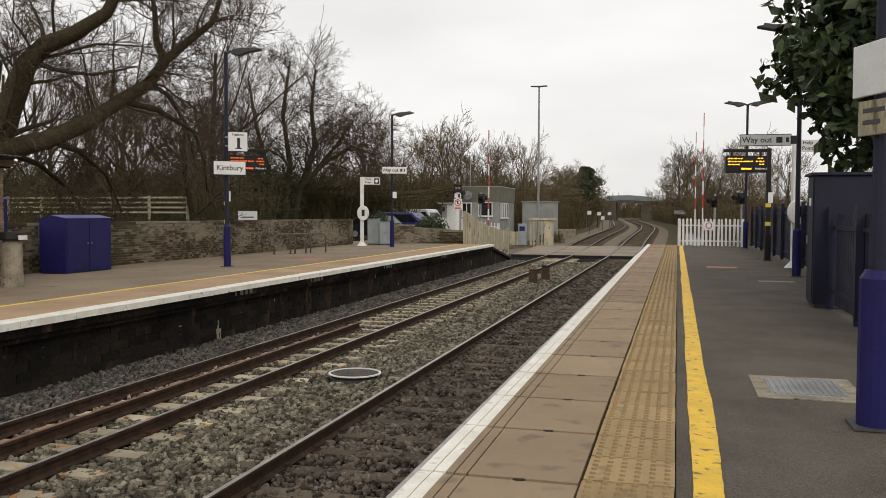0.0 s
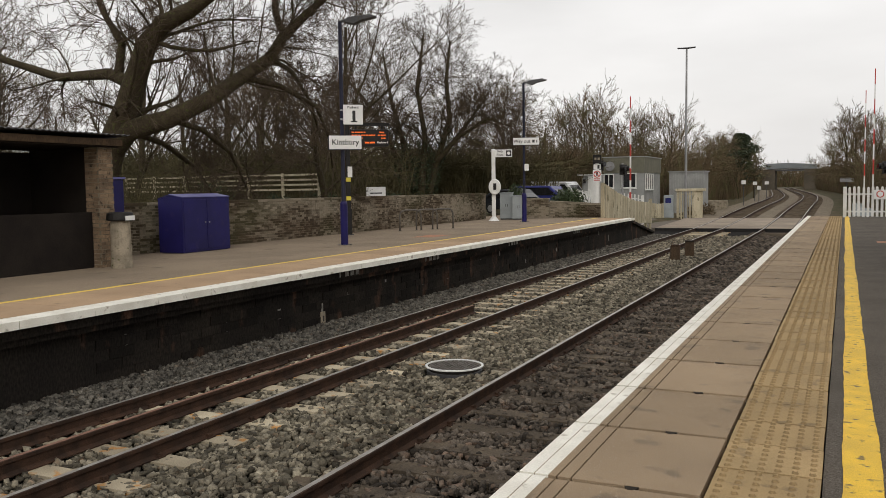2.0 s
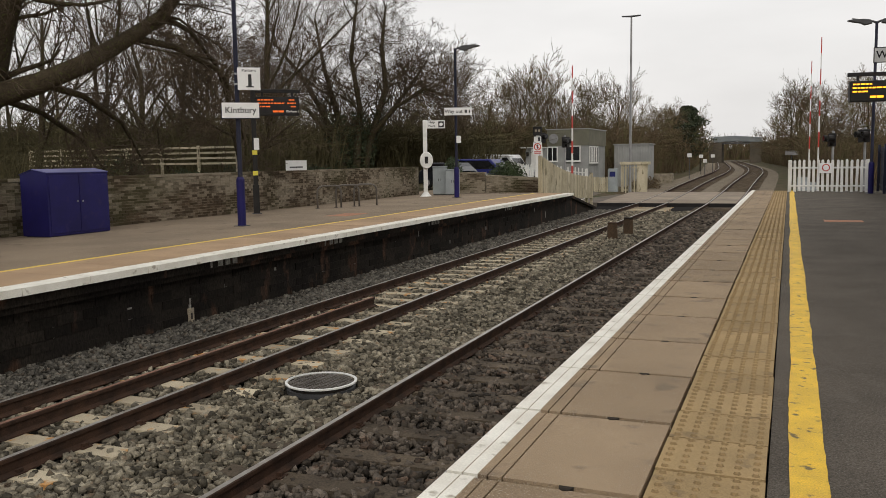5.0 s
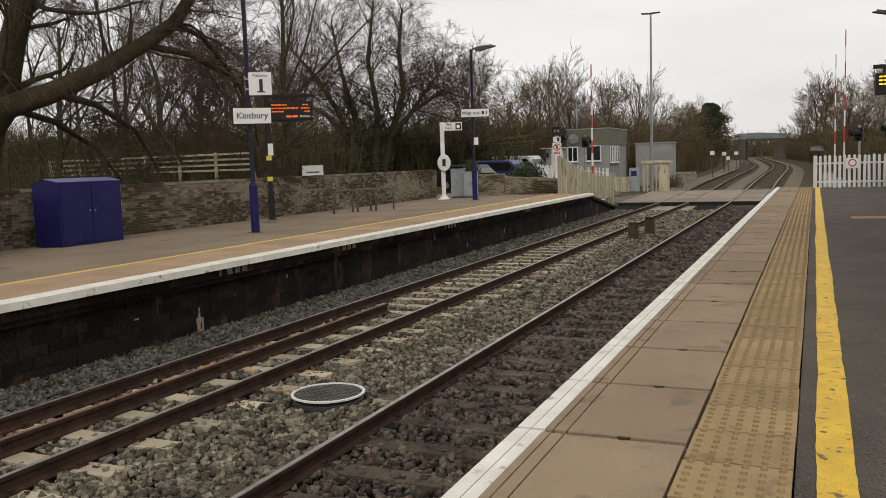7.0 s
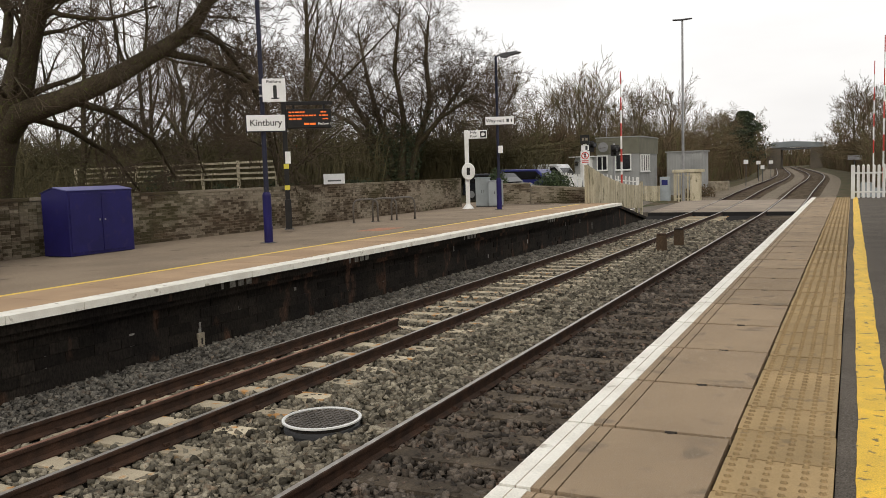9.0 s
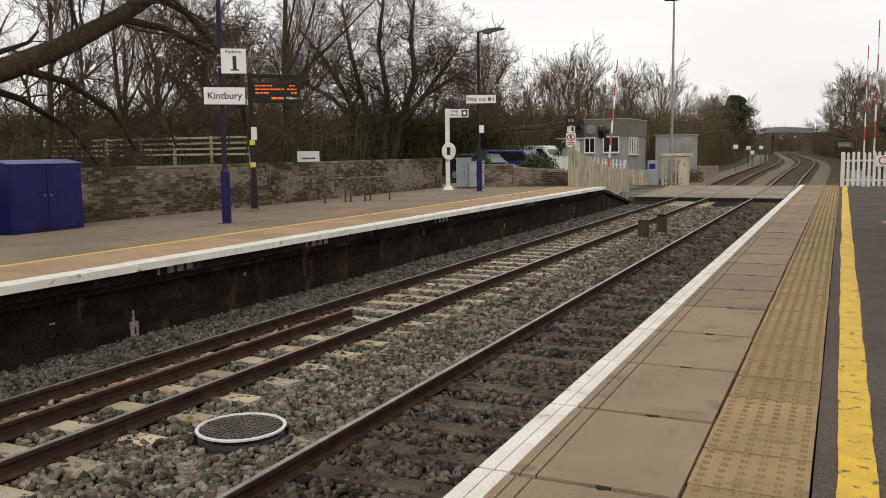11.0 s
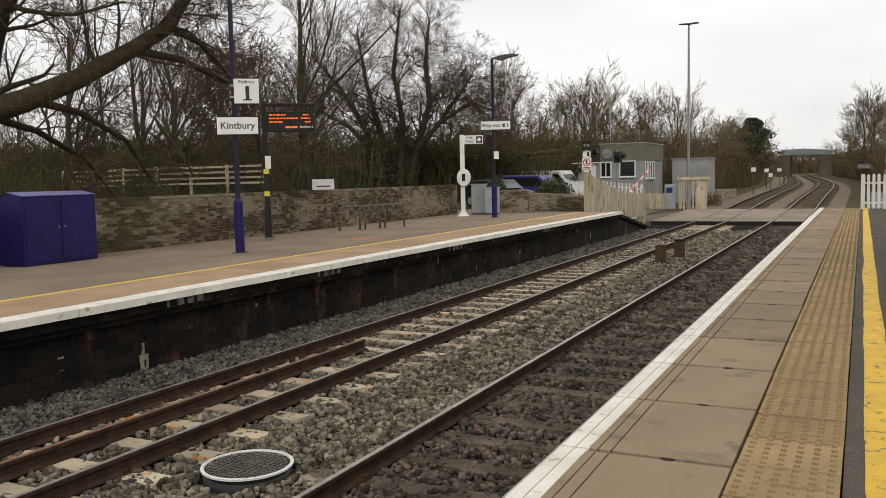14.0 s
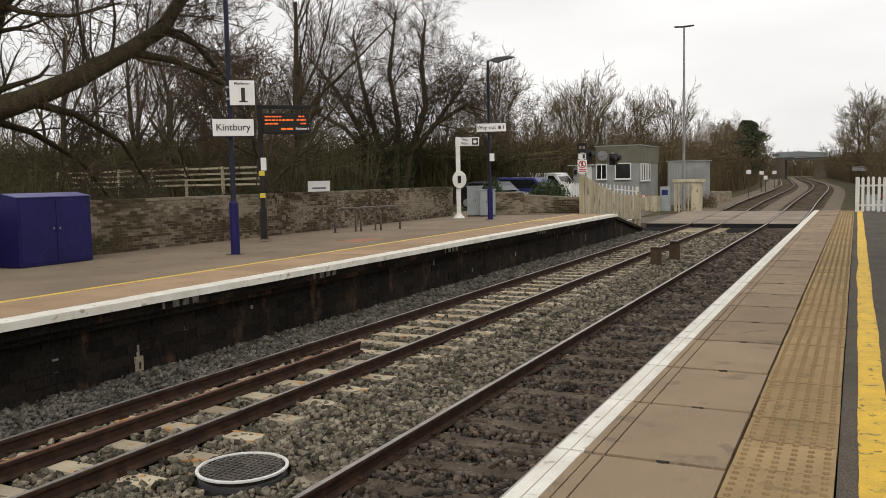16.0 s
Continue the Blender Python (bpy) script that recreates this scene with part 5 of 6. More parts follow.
def bare_tree(seed, h, kids=(7, 6, 6, 4), lean=(0, 0), r0=0.2, lift=0.05, spread=0.75, first=0.3, label="bare winter tree with a spreading crown of fine twigs", m=None, twig=None, trunks=1, wob=0.1, shrink=0.6, twig_r=0.007):
    w = Wood(seed)
    for k in range(trunks):
        d = Vector((lean[0] + w.rng.gauss(0, 0.12 * (trunks > 1) + 0.03), lean[1] + w.rng.gauss(0, 0.12 * (trunks > 1) + 0.03), 1)).normalized()
        w.limb((0.25 * (k - (trunks - 1) / 2), 0, -0.2), d, h, r0, 0, len(kids), kids, lift, wob, spread, 0.3, shrink, twig_r)
    return w.tree(m or pose(0, 0, 0), label, twig)


# the old leaning tree behind the shelter: two heavy limbs
w = Wood(11)
def heavy(pts, radii, kids, seed, L):
    w.thick.tube(pts, radii, 10, cap=False)
    r = w.rng
    for k in range(kids):
        f = r.uniform(0.25, 1.0) * (len(pts) - 1)
        j = min(len(pts) - 2, int(f))
        p = Vector(pts[j]).lerp(Vector(pts[j + 1]), f - j)
        d = (Vector(pts[j + 1]) - Vector(pts[j])).normalized()
        rr = radii[j] * 0.4
        w.limb(p, w.side(d, 0.95), L * r.uniform(0.5, 1.1), max(0.03, rr * r.uniform(0.3, 0.75)), 1, 4, (0, 5, 6, 5), 0.0, 0.16, 0.8, 0.3, 0.62, 0.008)


heavy([(-18.4, 14.0, -0.4), (-18.0, 14.0, 1.2), (-17.66, 14, 2.28), (-17.2, 14, 3.2), (-16.76, 14, 3.87), (-16.42, 14, 4.68), (-15.98, 14, 5.55), (-15.37, 14, 6.02), (-14.41, 14, 6.29), (-13.47, 14.1, 6.8), (-12.9, 14.2, 7.8), (-12.8, 14.3, 9.2)], [0.5, 0.44, 0.4, 0.38, 0.36, 0.31, 0.28, 0.25, 0.21, 0.17, 0.12, 0.06], 22, 2, 3.0)
heavy([(-17.5, 14, 2.6), (-16.77, 14.0, 3.2), (-15.6, 14.3, 3.48), (-15.3, 15.5, 4.05), (-15.4, 17.3, 4.95), (-14.84, 18, 5.57), (-14.5, 18.3, 6.3), (-13.9, 18.6, 6.9), (-13.2, 19, 7.6), (-12.9, 19.3, 8.8)], [0.34, 0.31, 0.26, 0.24, 0.21, 0.19, 0.16, 0.13, 0.1, 0.05], 26, 3, 2.9)
heavy([(-16.6, 14, 4.5), (-17.44, 14, 4.82), (-19.4, 14, 4.85), (-21.5, 13.8, 5.5), (-23, 13.6, 6.6)], [0.2, 0.16, 0.13, 0.1, 0.05], 12, 4, 2.6)
heavy([(-17.1, 14, 4.7), (-16.9, 14, 5.6), (-17.6, 14, 6.6), (-18.2, 14, 8.0)], [0.14, 0.11, 0.08, 0.05], 9, 5, 2.4)
heavy([(-14.5, 18.3, 6.3), (-14.8, 18.3, 7.0), (-14.9, 18.4, 8.0), (-15.4, 18.6, 9.6)], [0.13, 0.11, 0.08, 0.04], 9, 6, 2.4)
heavy([(-15.4, 17.3, 4.95), (-14.95, 18.6, 4.8), (-14.9, 20.6, 4.3), (-15.3, 22.0, 3.3), (-15.7, 22.8, 2.1)], [0.11, 0.09, 0.07, 0.05, 0.03], 13, 7, 2.0)
heavy([(-15.6, 14.3, 3.5), (-15.9, 16.0, 3.3), (-16.5, 18.0, 2.7), (-16.8, 19.2, 1.5)], [0.11, 0.085, 0.06, 0.03], 11, 8, 1.9)
heavy([(-16.8, 14.0, 3.2), (-17.0, 15.6, 2.9), (-17.4, 17.4, 2.2), (-17.5, 18.4, 1.2)], [0.1, 0.08, 0.06, 0.03], 11, 9, 1.8)
heavy([(-14.84, 18.0, 5.57), (-15.2, 19.6, 5.4), (-15.8, 21.6, 4.6), (-16.3, 23.0, 3.2)], [0.09, 0.075, 0.05, 0.03], 12, 10, 2.0)
w.tree(pose(0, 0, 0), "old leaning bare tree with heavy mossy limbs behind the wall")

# broad many-stemmed tree with ivy beyond the wall: stems fan out of one stool, twigs droop at the rim
w = Wood(23)
STEMS = (
    ((-0.3, 0.0, -0.2), (-1.0, 0.2, 2.6), (-1.9, 0.3, 5.1), (-3.4, 0.1, 7.6), (-4.9, -0.2, 9.4)),
    ((-0.1, 0.3, -0.2), (-0.5, 0.5, 2.8), (-1.0, 0.8, 5.0), (-1.7, 1.0, 7.8), (-2.2, 1.1, 10.9)),
    ((0.1, 0.0, -0.2), (0.3, -0.2, 2.9), (0.5, -0.3, 5.2), (0.0, -0.5, 8.4), (0.5, -0.7, 11.9)),
    ((0.4, 0.2, -0.2), (1.1, 0.3, 3.0), (2.2, 0.2, 6.4), (2.0, 0.4, 9.0), (2.3, 0.5, 11.6)),
    ((0.9, 0.5, 2.4), (2.2, 0.9, 4.6), (3.9, 1.1, 6.7), (5.0, 1.2, 8.3)),
    ((1.3, -0.1, 3.6), (2.8, -0.5, 5.2), (4.6, -0.9, 6.3), (6.1, -1.0, 5.8)),
    ((-1.1, 0.2, 3.0), (-2.7, -0.4, 5.0), (-4.6, -0.7, 6.1), (-6.2, -0.8, 5.4)),
)
for line in STEMS:
    n = len(line)
    thick = [0.3 - 0.235 * k / (n - 1) for k in range(n)] if n == 5 else [0.17 - 0.12 * k / (n - 1) for k in range(n)]
    w.thick.tube(line, thick, 9, cap=False)
    for k in range(34):
        f = (0.3 + 0.7 * (k + w.rng.random()) / 34) * (n - 1)
        i = min(n - 2, int(f))
        a, b = Vector(line[i]), Vector(line[i + 1])
        out = w.side((b - a).normalized(), 0.9 * w.rng.uniform(0.6, 1.2), 0.1)
        w.limb(a.lerp(b, f - i), out, w.rng.uniform(1.3, 3.1), max(0.022, thick[i] * w.rng.uniform(0.14, 0.34)), 1, 4, (0, 6, 6, 4), -0.045, 0.13, 0.8, 0.3, 0.62, 0.0075)
tb = w.tree(pose(-24.5, 47, -0.3, 0, 0, 29), "broad bare many-stemmed tree with ivy on its trunks")


def leaves(name, n, place, size, material, parent, seed, label=""):
    """Many small folded leaves at places drawn from place(rng)."""
    r, g = random.Random(seed), Geo()
    for _ in range(n):
        p = Vector(place(r))
        a = Vector((r.gauss(0, 1), r.gauss(0, 1), r.gauss(0, 1))).normalized()
        b = a.cross(Vector((r.gauss(0, 1), r.gauss(0, 1), r.gauss(0, 1)))).normalized()
        s = size * r.uniform(0.6, 1.3)
        g.add([p - a * s, p + b * s * 0.55, p + a * s, p - b * s * 0.55 + a.cross(b) * s * 0.2], [(0, 1, 2), (0, 2, 3)])
    me = bpy.data.meshes.new(name)
    me.from_pydata(g.v, [], g.f)
    me.materials.append(material)
    ob = new(name, me)
    ob.parent = parent
    if label:
        ob["label"] = label
    return ob


def ivy_place(r):
    line, f = r.choice(STEMS[:4]), r.random() ** 1.4 * 1.9
    k = int(f)
    p = Vector(line[k]).lerp(Vector(line[k + 1]), f - k)
    a, q = r.uniform(0, 6.28), 0.3 + 0.28 * r.random()
    return (p.x + q * math.cos(a), p.y + q * math.sin(a), p.z)


leaves("ivy", 7500, ivy_place, 0.07, M_ivy, tb, 3, "dark ivy on the trunks")

# copies of a few bare trees fill the wood behind
kinds = [
    bare_tree(31, 6.4, (7, 6, 6, 3), (0, 0), 0.17, 0.05, 0.7, m=pose(-25.5, 36, -0.3), twig_r=0.009),
    bare_tree(32, 7.0, (8, 6, 5, 3), (0.06, 0), 0.16, 0.09, 0.55, m=pose(-30, 33, -0.3), twig_r=0.009),
    bare_tree(33, 5.6, (8, 6, 6, 3), (-0.1, 0.05), 0.18, -0.03, 0.85, m=pose(-24.5, 30, -0.3), twig_r=0.009, label="bare drooping tree with hanging twigs"),
    bare_tree(34, 6.6, (9, 6, 6, 3), (0.05, 0), 0.16, 0.1, 0.6, m=pose(-30, 46, -0.3), twig=M_twig2, twig_r=0.013),
]
WOOD = [(-29, 26, 1), (-34, 22, 0), (-31, 17, 1), (-36, 15, 0), (-22.5, 34, 1), (-27, 31, 0), (-20, 29, 2), (-36, 38, 1), (-41, 36, 0), (-35, 44, 3), (-46, 44, 1), (-52, 40, 2), (-40, 52, 3), (-26, 58, 3), (-23, 62, 0), (-48, 58, 0), (-27, 37, 2), (-31, 38, 0), (-35, 27, 2), (-40, 24, 1), (-45, 30, 3), (-50, 33, 0), (-56, 44, 1), (-27.5, 42, 1), (-33, 34.5, 1)]
r = random.Random(5)
for x, y, k in WOOD:
    f = (r.uniform(1.0, 1.3) if y < 32 else r.uniform(1.15, 1.5)) if y < 56 else r.uniform(0.8, 1.0)
    copy_thing(kinds[k], pose(x, y, -0.35, 0, 0, r.uniform(0, 360)) @ Matrix.Scale(f, 4))
dense = [
    bare_tree(51, 6.2, (9, 7, 6, 3), (0, 0), 0.16, 0.04, 0.85, m=pose(-35, 84, -0.6), twig=M_twig2, twig_r=0.012),
    bare_tree(52, 6.6, (10, 7, 5, 3), (0.04, 0), 0.15, 0.06, 0.72, m=pose(-24, 77, -0.6), twig=M_twig2, twig_r=0.012),
]
FAR = [(-44, 84, 15), (-38, 82, 14), (-33, 86, 14), (-29, 80, 12.5), (-25, 84, 12), (-22, 79, 10), (-19.5, 85, 10.5), (-17, 80, 9.6), (-15, 86, 9.8), (-13.5, 92, 9.2), (-20, 95, 12), (-26, 97, 13.5), (-14.5, 102, 9.5), (-17, 110, 10), (-13, 108, 7.8), (-10.2, 104, 6.2), (-9.2, 112, 6.5), (-12, 130, 9), (-31, 92, 14), (-15.5, 74, 7.2), (-19, 73, 7.8), (-24, 72, 8.5), (5.5, 92, 9.5), (7.8, 86, 10.5), (4.4, 104, 9.5), (9.5, 98, 11.5), (3, 118, 11.5), (2.9, 92, 9.6), (4.2, 97, 10.5), (1.9, 108, 10.5), (6, 125, 10), (1.5, 140, 10), (-1, 160, 9), (4, 150, 10), (8, 110, 12), (11, 78, 9), (-3, 185, 8.5), (-19, 190, 8), (-22, 170, 10), (-20, 150, 10), (0, 220, 9), (6, 200, 11), (10, 66, 7.5), (13, 58, 7)]
for i, (x, y, h) in enumerate(FAR):
    k = i % 3
    tree, base = ((dense[0], 9.0), (dense[1], 9.6), (kinds[3], 8.8))[k]
    copy_thing(tree, pose(x, y, ground_height(x, y) - 0.1, 0, 0, r.uniform(0, 360)) @ Matrix.Scale(h / base, 4))

# dark conifer by the line
t = thing("conifer", pose(-11.6, 118, 0.3) @ Matrix.Scale(0.95, 4), "dark dense evergreen tree beside the railway", "tree")
part("trunk", Geo().tube([(0, 0, 0), (0, 0, 7.5)], [0.25, 0.05], 8), M_bark, t)
def conifer_place(q):
    while True:
        z, a, u = q.uniform(1.2, 8.4), q.uniform(0, 6.28), q.random() ** 0.5
        R = 3.6 * (0.45 + 0.55 * math.sin(min(1, (z - 1) / 3.5) * 1.57)) * (1 - max(0, z - 5.8) / 3.2) * (0.8 + 0.75 * noise.noise(Vector((math.cos(a) * 1.7, math.sin(a) * 1.7, z * 1.1))))
        return (R * u * math.cos(a), R * u * math.sin(a), z)
leaves("crown", 7000, conifer_place, 0.19, M_ivy, t, 8, "dark evergreen crown")

# evergreen leaning over the fence by the cupboard
t = thing("evergreen_tree", pose(5.8, 10.6, -0.5), "dark glossy evergreen tree overhanging the platform fence", "tree")
part("trunk", Geo().tube([(0, 0, 0), (0.05, 0, 2.5), (-0.2, 0, 5)], [0.2, 0.16, 0.08], 8), M_bark, t)
for k in range(7):
    a = k * 0.9
    part("limb", Geo().tube([(0, 0, 2.0 + 0.35 * k), (1.0 * math.cos(a), 1.0 * math.sin(a), 2.8 + 0.4 * k), (1.9 * math.cos(a), 1.9 * math.sin(a), 3.1 + 0.45 * k)], [0.07, 0.05, 0.02], 5), M_bark, t)
def evergreen_place(q):
    a, e, u = q.uniform(0, 6.28), q.uniform(-1, 1), q.random() ** 0.4
    c = math.sqrt(1 - e * e)
    d = Vector((c * math.cos(a), c * math.sin(a), e))
    R = 1 + 0.3 * noise.noise(d * 2.3) + 0.16 * noise.noise(d * 6.0)
    return (d.x * 2.75 * u * R, d.y * 2.6 * u * R, 5.2 + d.z * 2.7 * u * R)
leaves("crown", 20000, evergreen_place, 0.135, M_hedge, t, 9, "dense dark green leaves")


def bush(x, y, z, rx, ry, rz, n, label, seed, material=None):
    t = thing("bush", pose(x, y, z), label, "bush")
    for k in range(6):
        part("stem", Geo().tube([(0, 0, -0.05), (rx * 0.5 * math.cos(k), ry * 0.5 * math.sin(k), rz)], [0.03, 0.01], 4), M_bark, t)
    def spot(q):
        a, e, u = q.uniform(0, 6.28), q.uniform(-0.3, 1), q.random() ** 0.4
        c = math.sqrt(1 - e * e)
        d = Vector((c * math.cos(a), c * math.sin(a), e))
        R = 1 + 0.28 * noise.noise(d * 2 + Vector((seed, 0, 0)))
        return (d.x * rx * u * R, d.y * ry * u * R, rz * 0.4 + d.z * rz * 0.7 * u * R)
    leaves("foliage", n, spot, 0.06, material or M_hedge, t, seed)


bush(-12.15, 40.6, -0.05, 1.0, 0.8, 1.3, 3500, "rounded dark green bush behind the low wall", 4)
bush(-15.3, 41.0, -0.05, 0.6, 0.6, 1.55, 1800, "dark green bush behind the equipment cabinets", 5)
for x, y, rx, h, k in ((-17.6, 17.6, 0.9, 1.1, 11), (-19.5, 24.5, 1.1, 1.5, 12), (-21, 30, 1.3, 1.7, 13), (-20.5, 35.5, 1.2, 1.6, 14), (-25, 27, 1.5, 2.2, 15)):
    bush(x, y, -0.35, rx, 0.8, h, 2200, "dark evergreen bush behind the brick wall", k, M_ivy)
bush(-8.3, 61.5, -1.0, 1.2, 0.9, 1.0, 1500, "scrubby bush beside the track", 6, M_twig2)

# undergrowth: thin stems and brambles under the trees
def thicket(name, n, area, h, seed, material, label, r=0.008):
    q, V, F = random.Random(seed), [], []
    for _ in range(n):
        x, y, zb = area(q)
        a, L = q.uniform(0, 6.28), h * q.uniform(0.3, 1.2)
        b = q.uniform(0.1, 0.9)
        p0, p1, p2 = Vector((x, y, zb - 0.1)), Vector((x + b * 0.3 * L * math.cos(a), y + b * 0.3 * L * math.sin(a), zb + L * 0.6)), Vector((x + b * L * math.cos(a), y + b * L * math.sin(a), zb + L * (1.0 - 0.45 * b)))
        k = len(V)
        c, s = r * math.cos(a * 7), r * math.sin(a * 7)
        for p, f in ((p0, 1.4), (p1, 1.0), (p2, 0.5)):
            V.extend([(p.x + c * f, p.y + s * f, p.z), (p.x - s * f, p.y + c * f, p.z - r * f), (p.x - c * f, p.y - s * f, p.z)])
        for i in (0, 3):
            F.extend([(k + i, k + i + 1, k + i + 4, k + i + 3), (k + i + 1, k + i + 2, k + i + 5, k + i + 4), (k + i + 2, k + i, k + i + 3, k + i + 5)])
    me = bpy.data.meshes.new(name)
    me.from_pydata(V, [], F)
    me.materials.append(material)
    return tagged(new(name, me), label, "undergrowth", kind="stuff")


thicket("undergrowth", 3500, lambda q: (q.uniform(-42, -19), q.uniform(10, 24), -0.35), 3.6, 47, M_olive, "tangled bare undergrowth behind the shelter", 0.012)
thicket("undergrowth", 9000, lambda q: (q.uniform(-60, -17), q.uniform(20, 29), -0.35), 1.7, 41, M_olive, "low tangled brambles beneath the trees", 0.012)
thicket("undergrowth", 9000, lambda q: (q.uniform(-62, -21), q.uniform(31, 39), -0.35), 5.2, 49, M_olive, "tall bare scrub behind the pale fence", 0.017)
thicket("undergrowth", 16000, lambda q: (lambda u: (-70 + 50 * u + q.uniform(-3, 3), 40 + 17 * u + q.uniform(-3, 3), -0.4))(q.random()), 5.2, 48, M_olive, "dense olive scrub beyond the white fence", 0.03)
thicket("undergrowth", 12000, lambda q: (lambda u: (-95 + 75 * u, 46 + 26 * u + q.uniform(-4, 4), -0.4))(q.random()), 6.0, 46, M_twig2, "dense brown bare hedgerow behind the trees", 0.035)
thicket("undergrowth", 27000, lambda q: (q.uniform(-50, -11.5), q.uniform(69, 100), -0.4), 6.4, 42, M_twig2, "brown bare scrub behind the crossing", 0.016)
thicket("undergrowth", 15000, lambda q: (lambda y: (2.6 + 27 * q.random() ** 1.6 + bend(y), y, climb(y) - 0.9))(q.uniform(62, 190)), 4.6, 43, M_twig2, "brown bare scrub beside the line", 0.016)
thicket("undergrowth", 7000, lambda q: (lambda y: (q.uniform(-26, -9.5) + bend(y), y, climb(y) - 1.0))(q.uniform(96, 198)), 4.6, 44, M_twig2, "brown bare scrub beside the line", 0.028)
thicket("undergrowth", 4000, lambda q: (q.uniform(-40, 25), q.uniform(235, 262), 0.7), 6.5, 45, M_twig2, "brown bare scrub beyond the bridge", 0.06)


# ---- pieces: wall bricks, slabs, tactile paving, sleepers, ballast ----
wall = structure("wall_west", Geo().box(-14.95, 2, -0.12, -14.62, 34.9, 1.13), M_mortar, "weathered brick boundary wall with pale efflorescence")
cop = Geo().box(0, 0, 0, 0.4, 0.445, 0.07).mesh("coping_brick", M_wallbrick)
for i in range(73):
    o = new("coping_brick", cop)
    o.parent, o.matrix_basis = wall, pose(-14.98, 2.0 + 0.45 * i, 1.131)
bk = Geo().box(0, 0, 0, 0.02, 0.215, 0.065).mesh("brick", M_wallbrick)
rest = Geo()
r = random.Random(6)
for c in range(-1, 15):
    y = 5.0 - (0.1125 if c % 2 else 0)
    while y < 34.6:
        x = -14.622 + r.uniform(-0.004, 0.004)
        if 14.2 < y < 18.6:
            o = new("brick", bk)
            o.parent, o.matrix_basis = wall, pose(x, y, 0.0 + c * 0.075)
        else:
            b = 0.215 if c % 2 else 0.1025
            rest.box(x, y, c * 0.075, x + 0.02, y + b, c * 0.075 + 0.065)
            y += b - 0.215
        y += 0.225
M_restbrick = brick_surface("weathered_brick_rest", True)
tagged(part("brickwork", rest, M_restbrick, wall), kind="stuff")

# left platform: white nosing stones and worn slabs
lp = bpy.data.objects["platform_left"]
ns = Geo().box(-7.56, 0.006, -0.1, -7.21, 1.094, 0.0).mesh("nosing_stone", M_white)
sl = Geo().box(-8.82, 0.004, -0.04, -7.566, 1.096, -0.002).mesh("slab", M_tan)
for i in range(52):
    y = END_L - 1.1 * (i + 1)
    for me in (ns, sl):
        o = new(me.name, me)
        o.parent, o.matrix_basis = lp, pose(0, y, r.uniform(-0.002, 0.002))

# right platform: coping slabs with painted edge, tactile pavers
rp = bpy.data.objects["platform_right"]
cs = Geo().box(-0.08, 0.02, -0.11, 0.114, 1.079, 0.0).box(0.123, 0.02, -0.08, 0.188, 1.079, 0.0).box(0.198, 0.02, -0.08, 0.82, 1.079, 0.0).mesh("coping_slab", M_slab)
pt = Geo().box(-0.083, 0.014, -0.075, -0.006, 1.091, 0.003).box(0.0, 0.014, -0.02, 0.07, 1.091, 0.003).mesh("white_edge", M_white)
joints = [0.128, 1.138, 2.198, 3.294, 4.36, 5.46, 6.6, 7.743, 8.97]
joints = [0.128 - 1.1 * k for k in range(24, 0, -1)] + joints + [8.97 + 1.1 * k for k in range(1, 27)]
for y, y1 in zip(joints, joints[1:]):
    tilt = r.uniform(-0.15, 0.15)
    for me in (cs, pt):
        o = new(me.name, me)
        o.parent, o.matrix_basis = rp, pose(r.uniform(-0.004, 0.004) if me is cs else 0, y, 0, tilt, 0, 0) @ Matrix.Diagonal((1, (y1 - y) / 1.105, 1, 1))
# dark filling low in the slab joints; a raised dark patch marks each lifting notch
M_jointdark = mat("joint_grit", (0.022, 0.018, 0.014), (0.04, 0.032, 0.024), 9, 0.95, 0.5, 60)
jg = Geo().box(-0.03, -0.02, -0.09, 0.82, 0.02, -0.045)
ring = [(0.5 + 0.034 * math.cos(k * math.pi / 5), 0.012 - 0.05 * math.sin(k * math.pi / 5)) for k in range(6)]
jg.add([(x, y, 0.0025) for x, y in ring] + [(x, y, -0.02) for x, y in ring], [(5, 4, 3, 2, 1, 0)] + [(k, (k + 1) % 6, (k + 1) % 6 + 6, k + 6) for k in range(6)])
jg = jg.mesh("joint_filling", M_jointdark)
for y in joints[1:-1]:
    o = new("joint_filling", jg)
    o.parent, o.matrix_basis = rp, pose(r.uniform(-0.01, 0.01), y, 0)
tp = Geo().box(0.838, 0.01, -0.06, 1.33, 0.484, 0.0)
ring6 = [(math.cos(k * math.pi / 3), math.sin(k * math.pi / 3)) for k in range(6)]
for a in range(6):
    for b in range(6):
        x, y = 0.879 + 0.082 * a, 0.042 + 0.082 * b
        tp.add([(x + 0.019 * u, y + 0.017 * w, 0.0) for u, w in ring6] + [(x + 0.011 * u, y + 0.009 * w, 0.013) for u, w in ring6], [tuple(range(6, 12))] + [(k, (k + 1) % 6, (k + 1) % 6 + 6, k + 6) for k in range(6)])
tp = tp.mesh("tactile_paver", M_tact)
# blister sides take a darker buff: the shade beside each dome, put into colour
tp.materials.append(M_domeshade)
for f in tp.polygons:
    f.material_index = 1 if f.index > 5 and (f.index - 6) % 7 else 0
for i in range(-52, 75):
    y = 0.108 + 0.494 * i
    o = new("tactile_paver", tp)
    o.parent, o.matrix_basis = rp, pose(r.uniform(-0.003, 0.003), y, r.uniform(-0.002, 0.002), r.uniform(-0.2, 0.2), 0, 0)

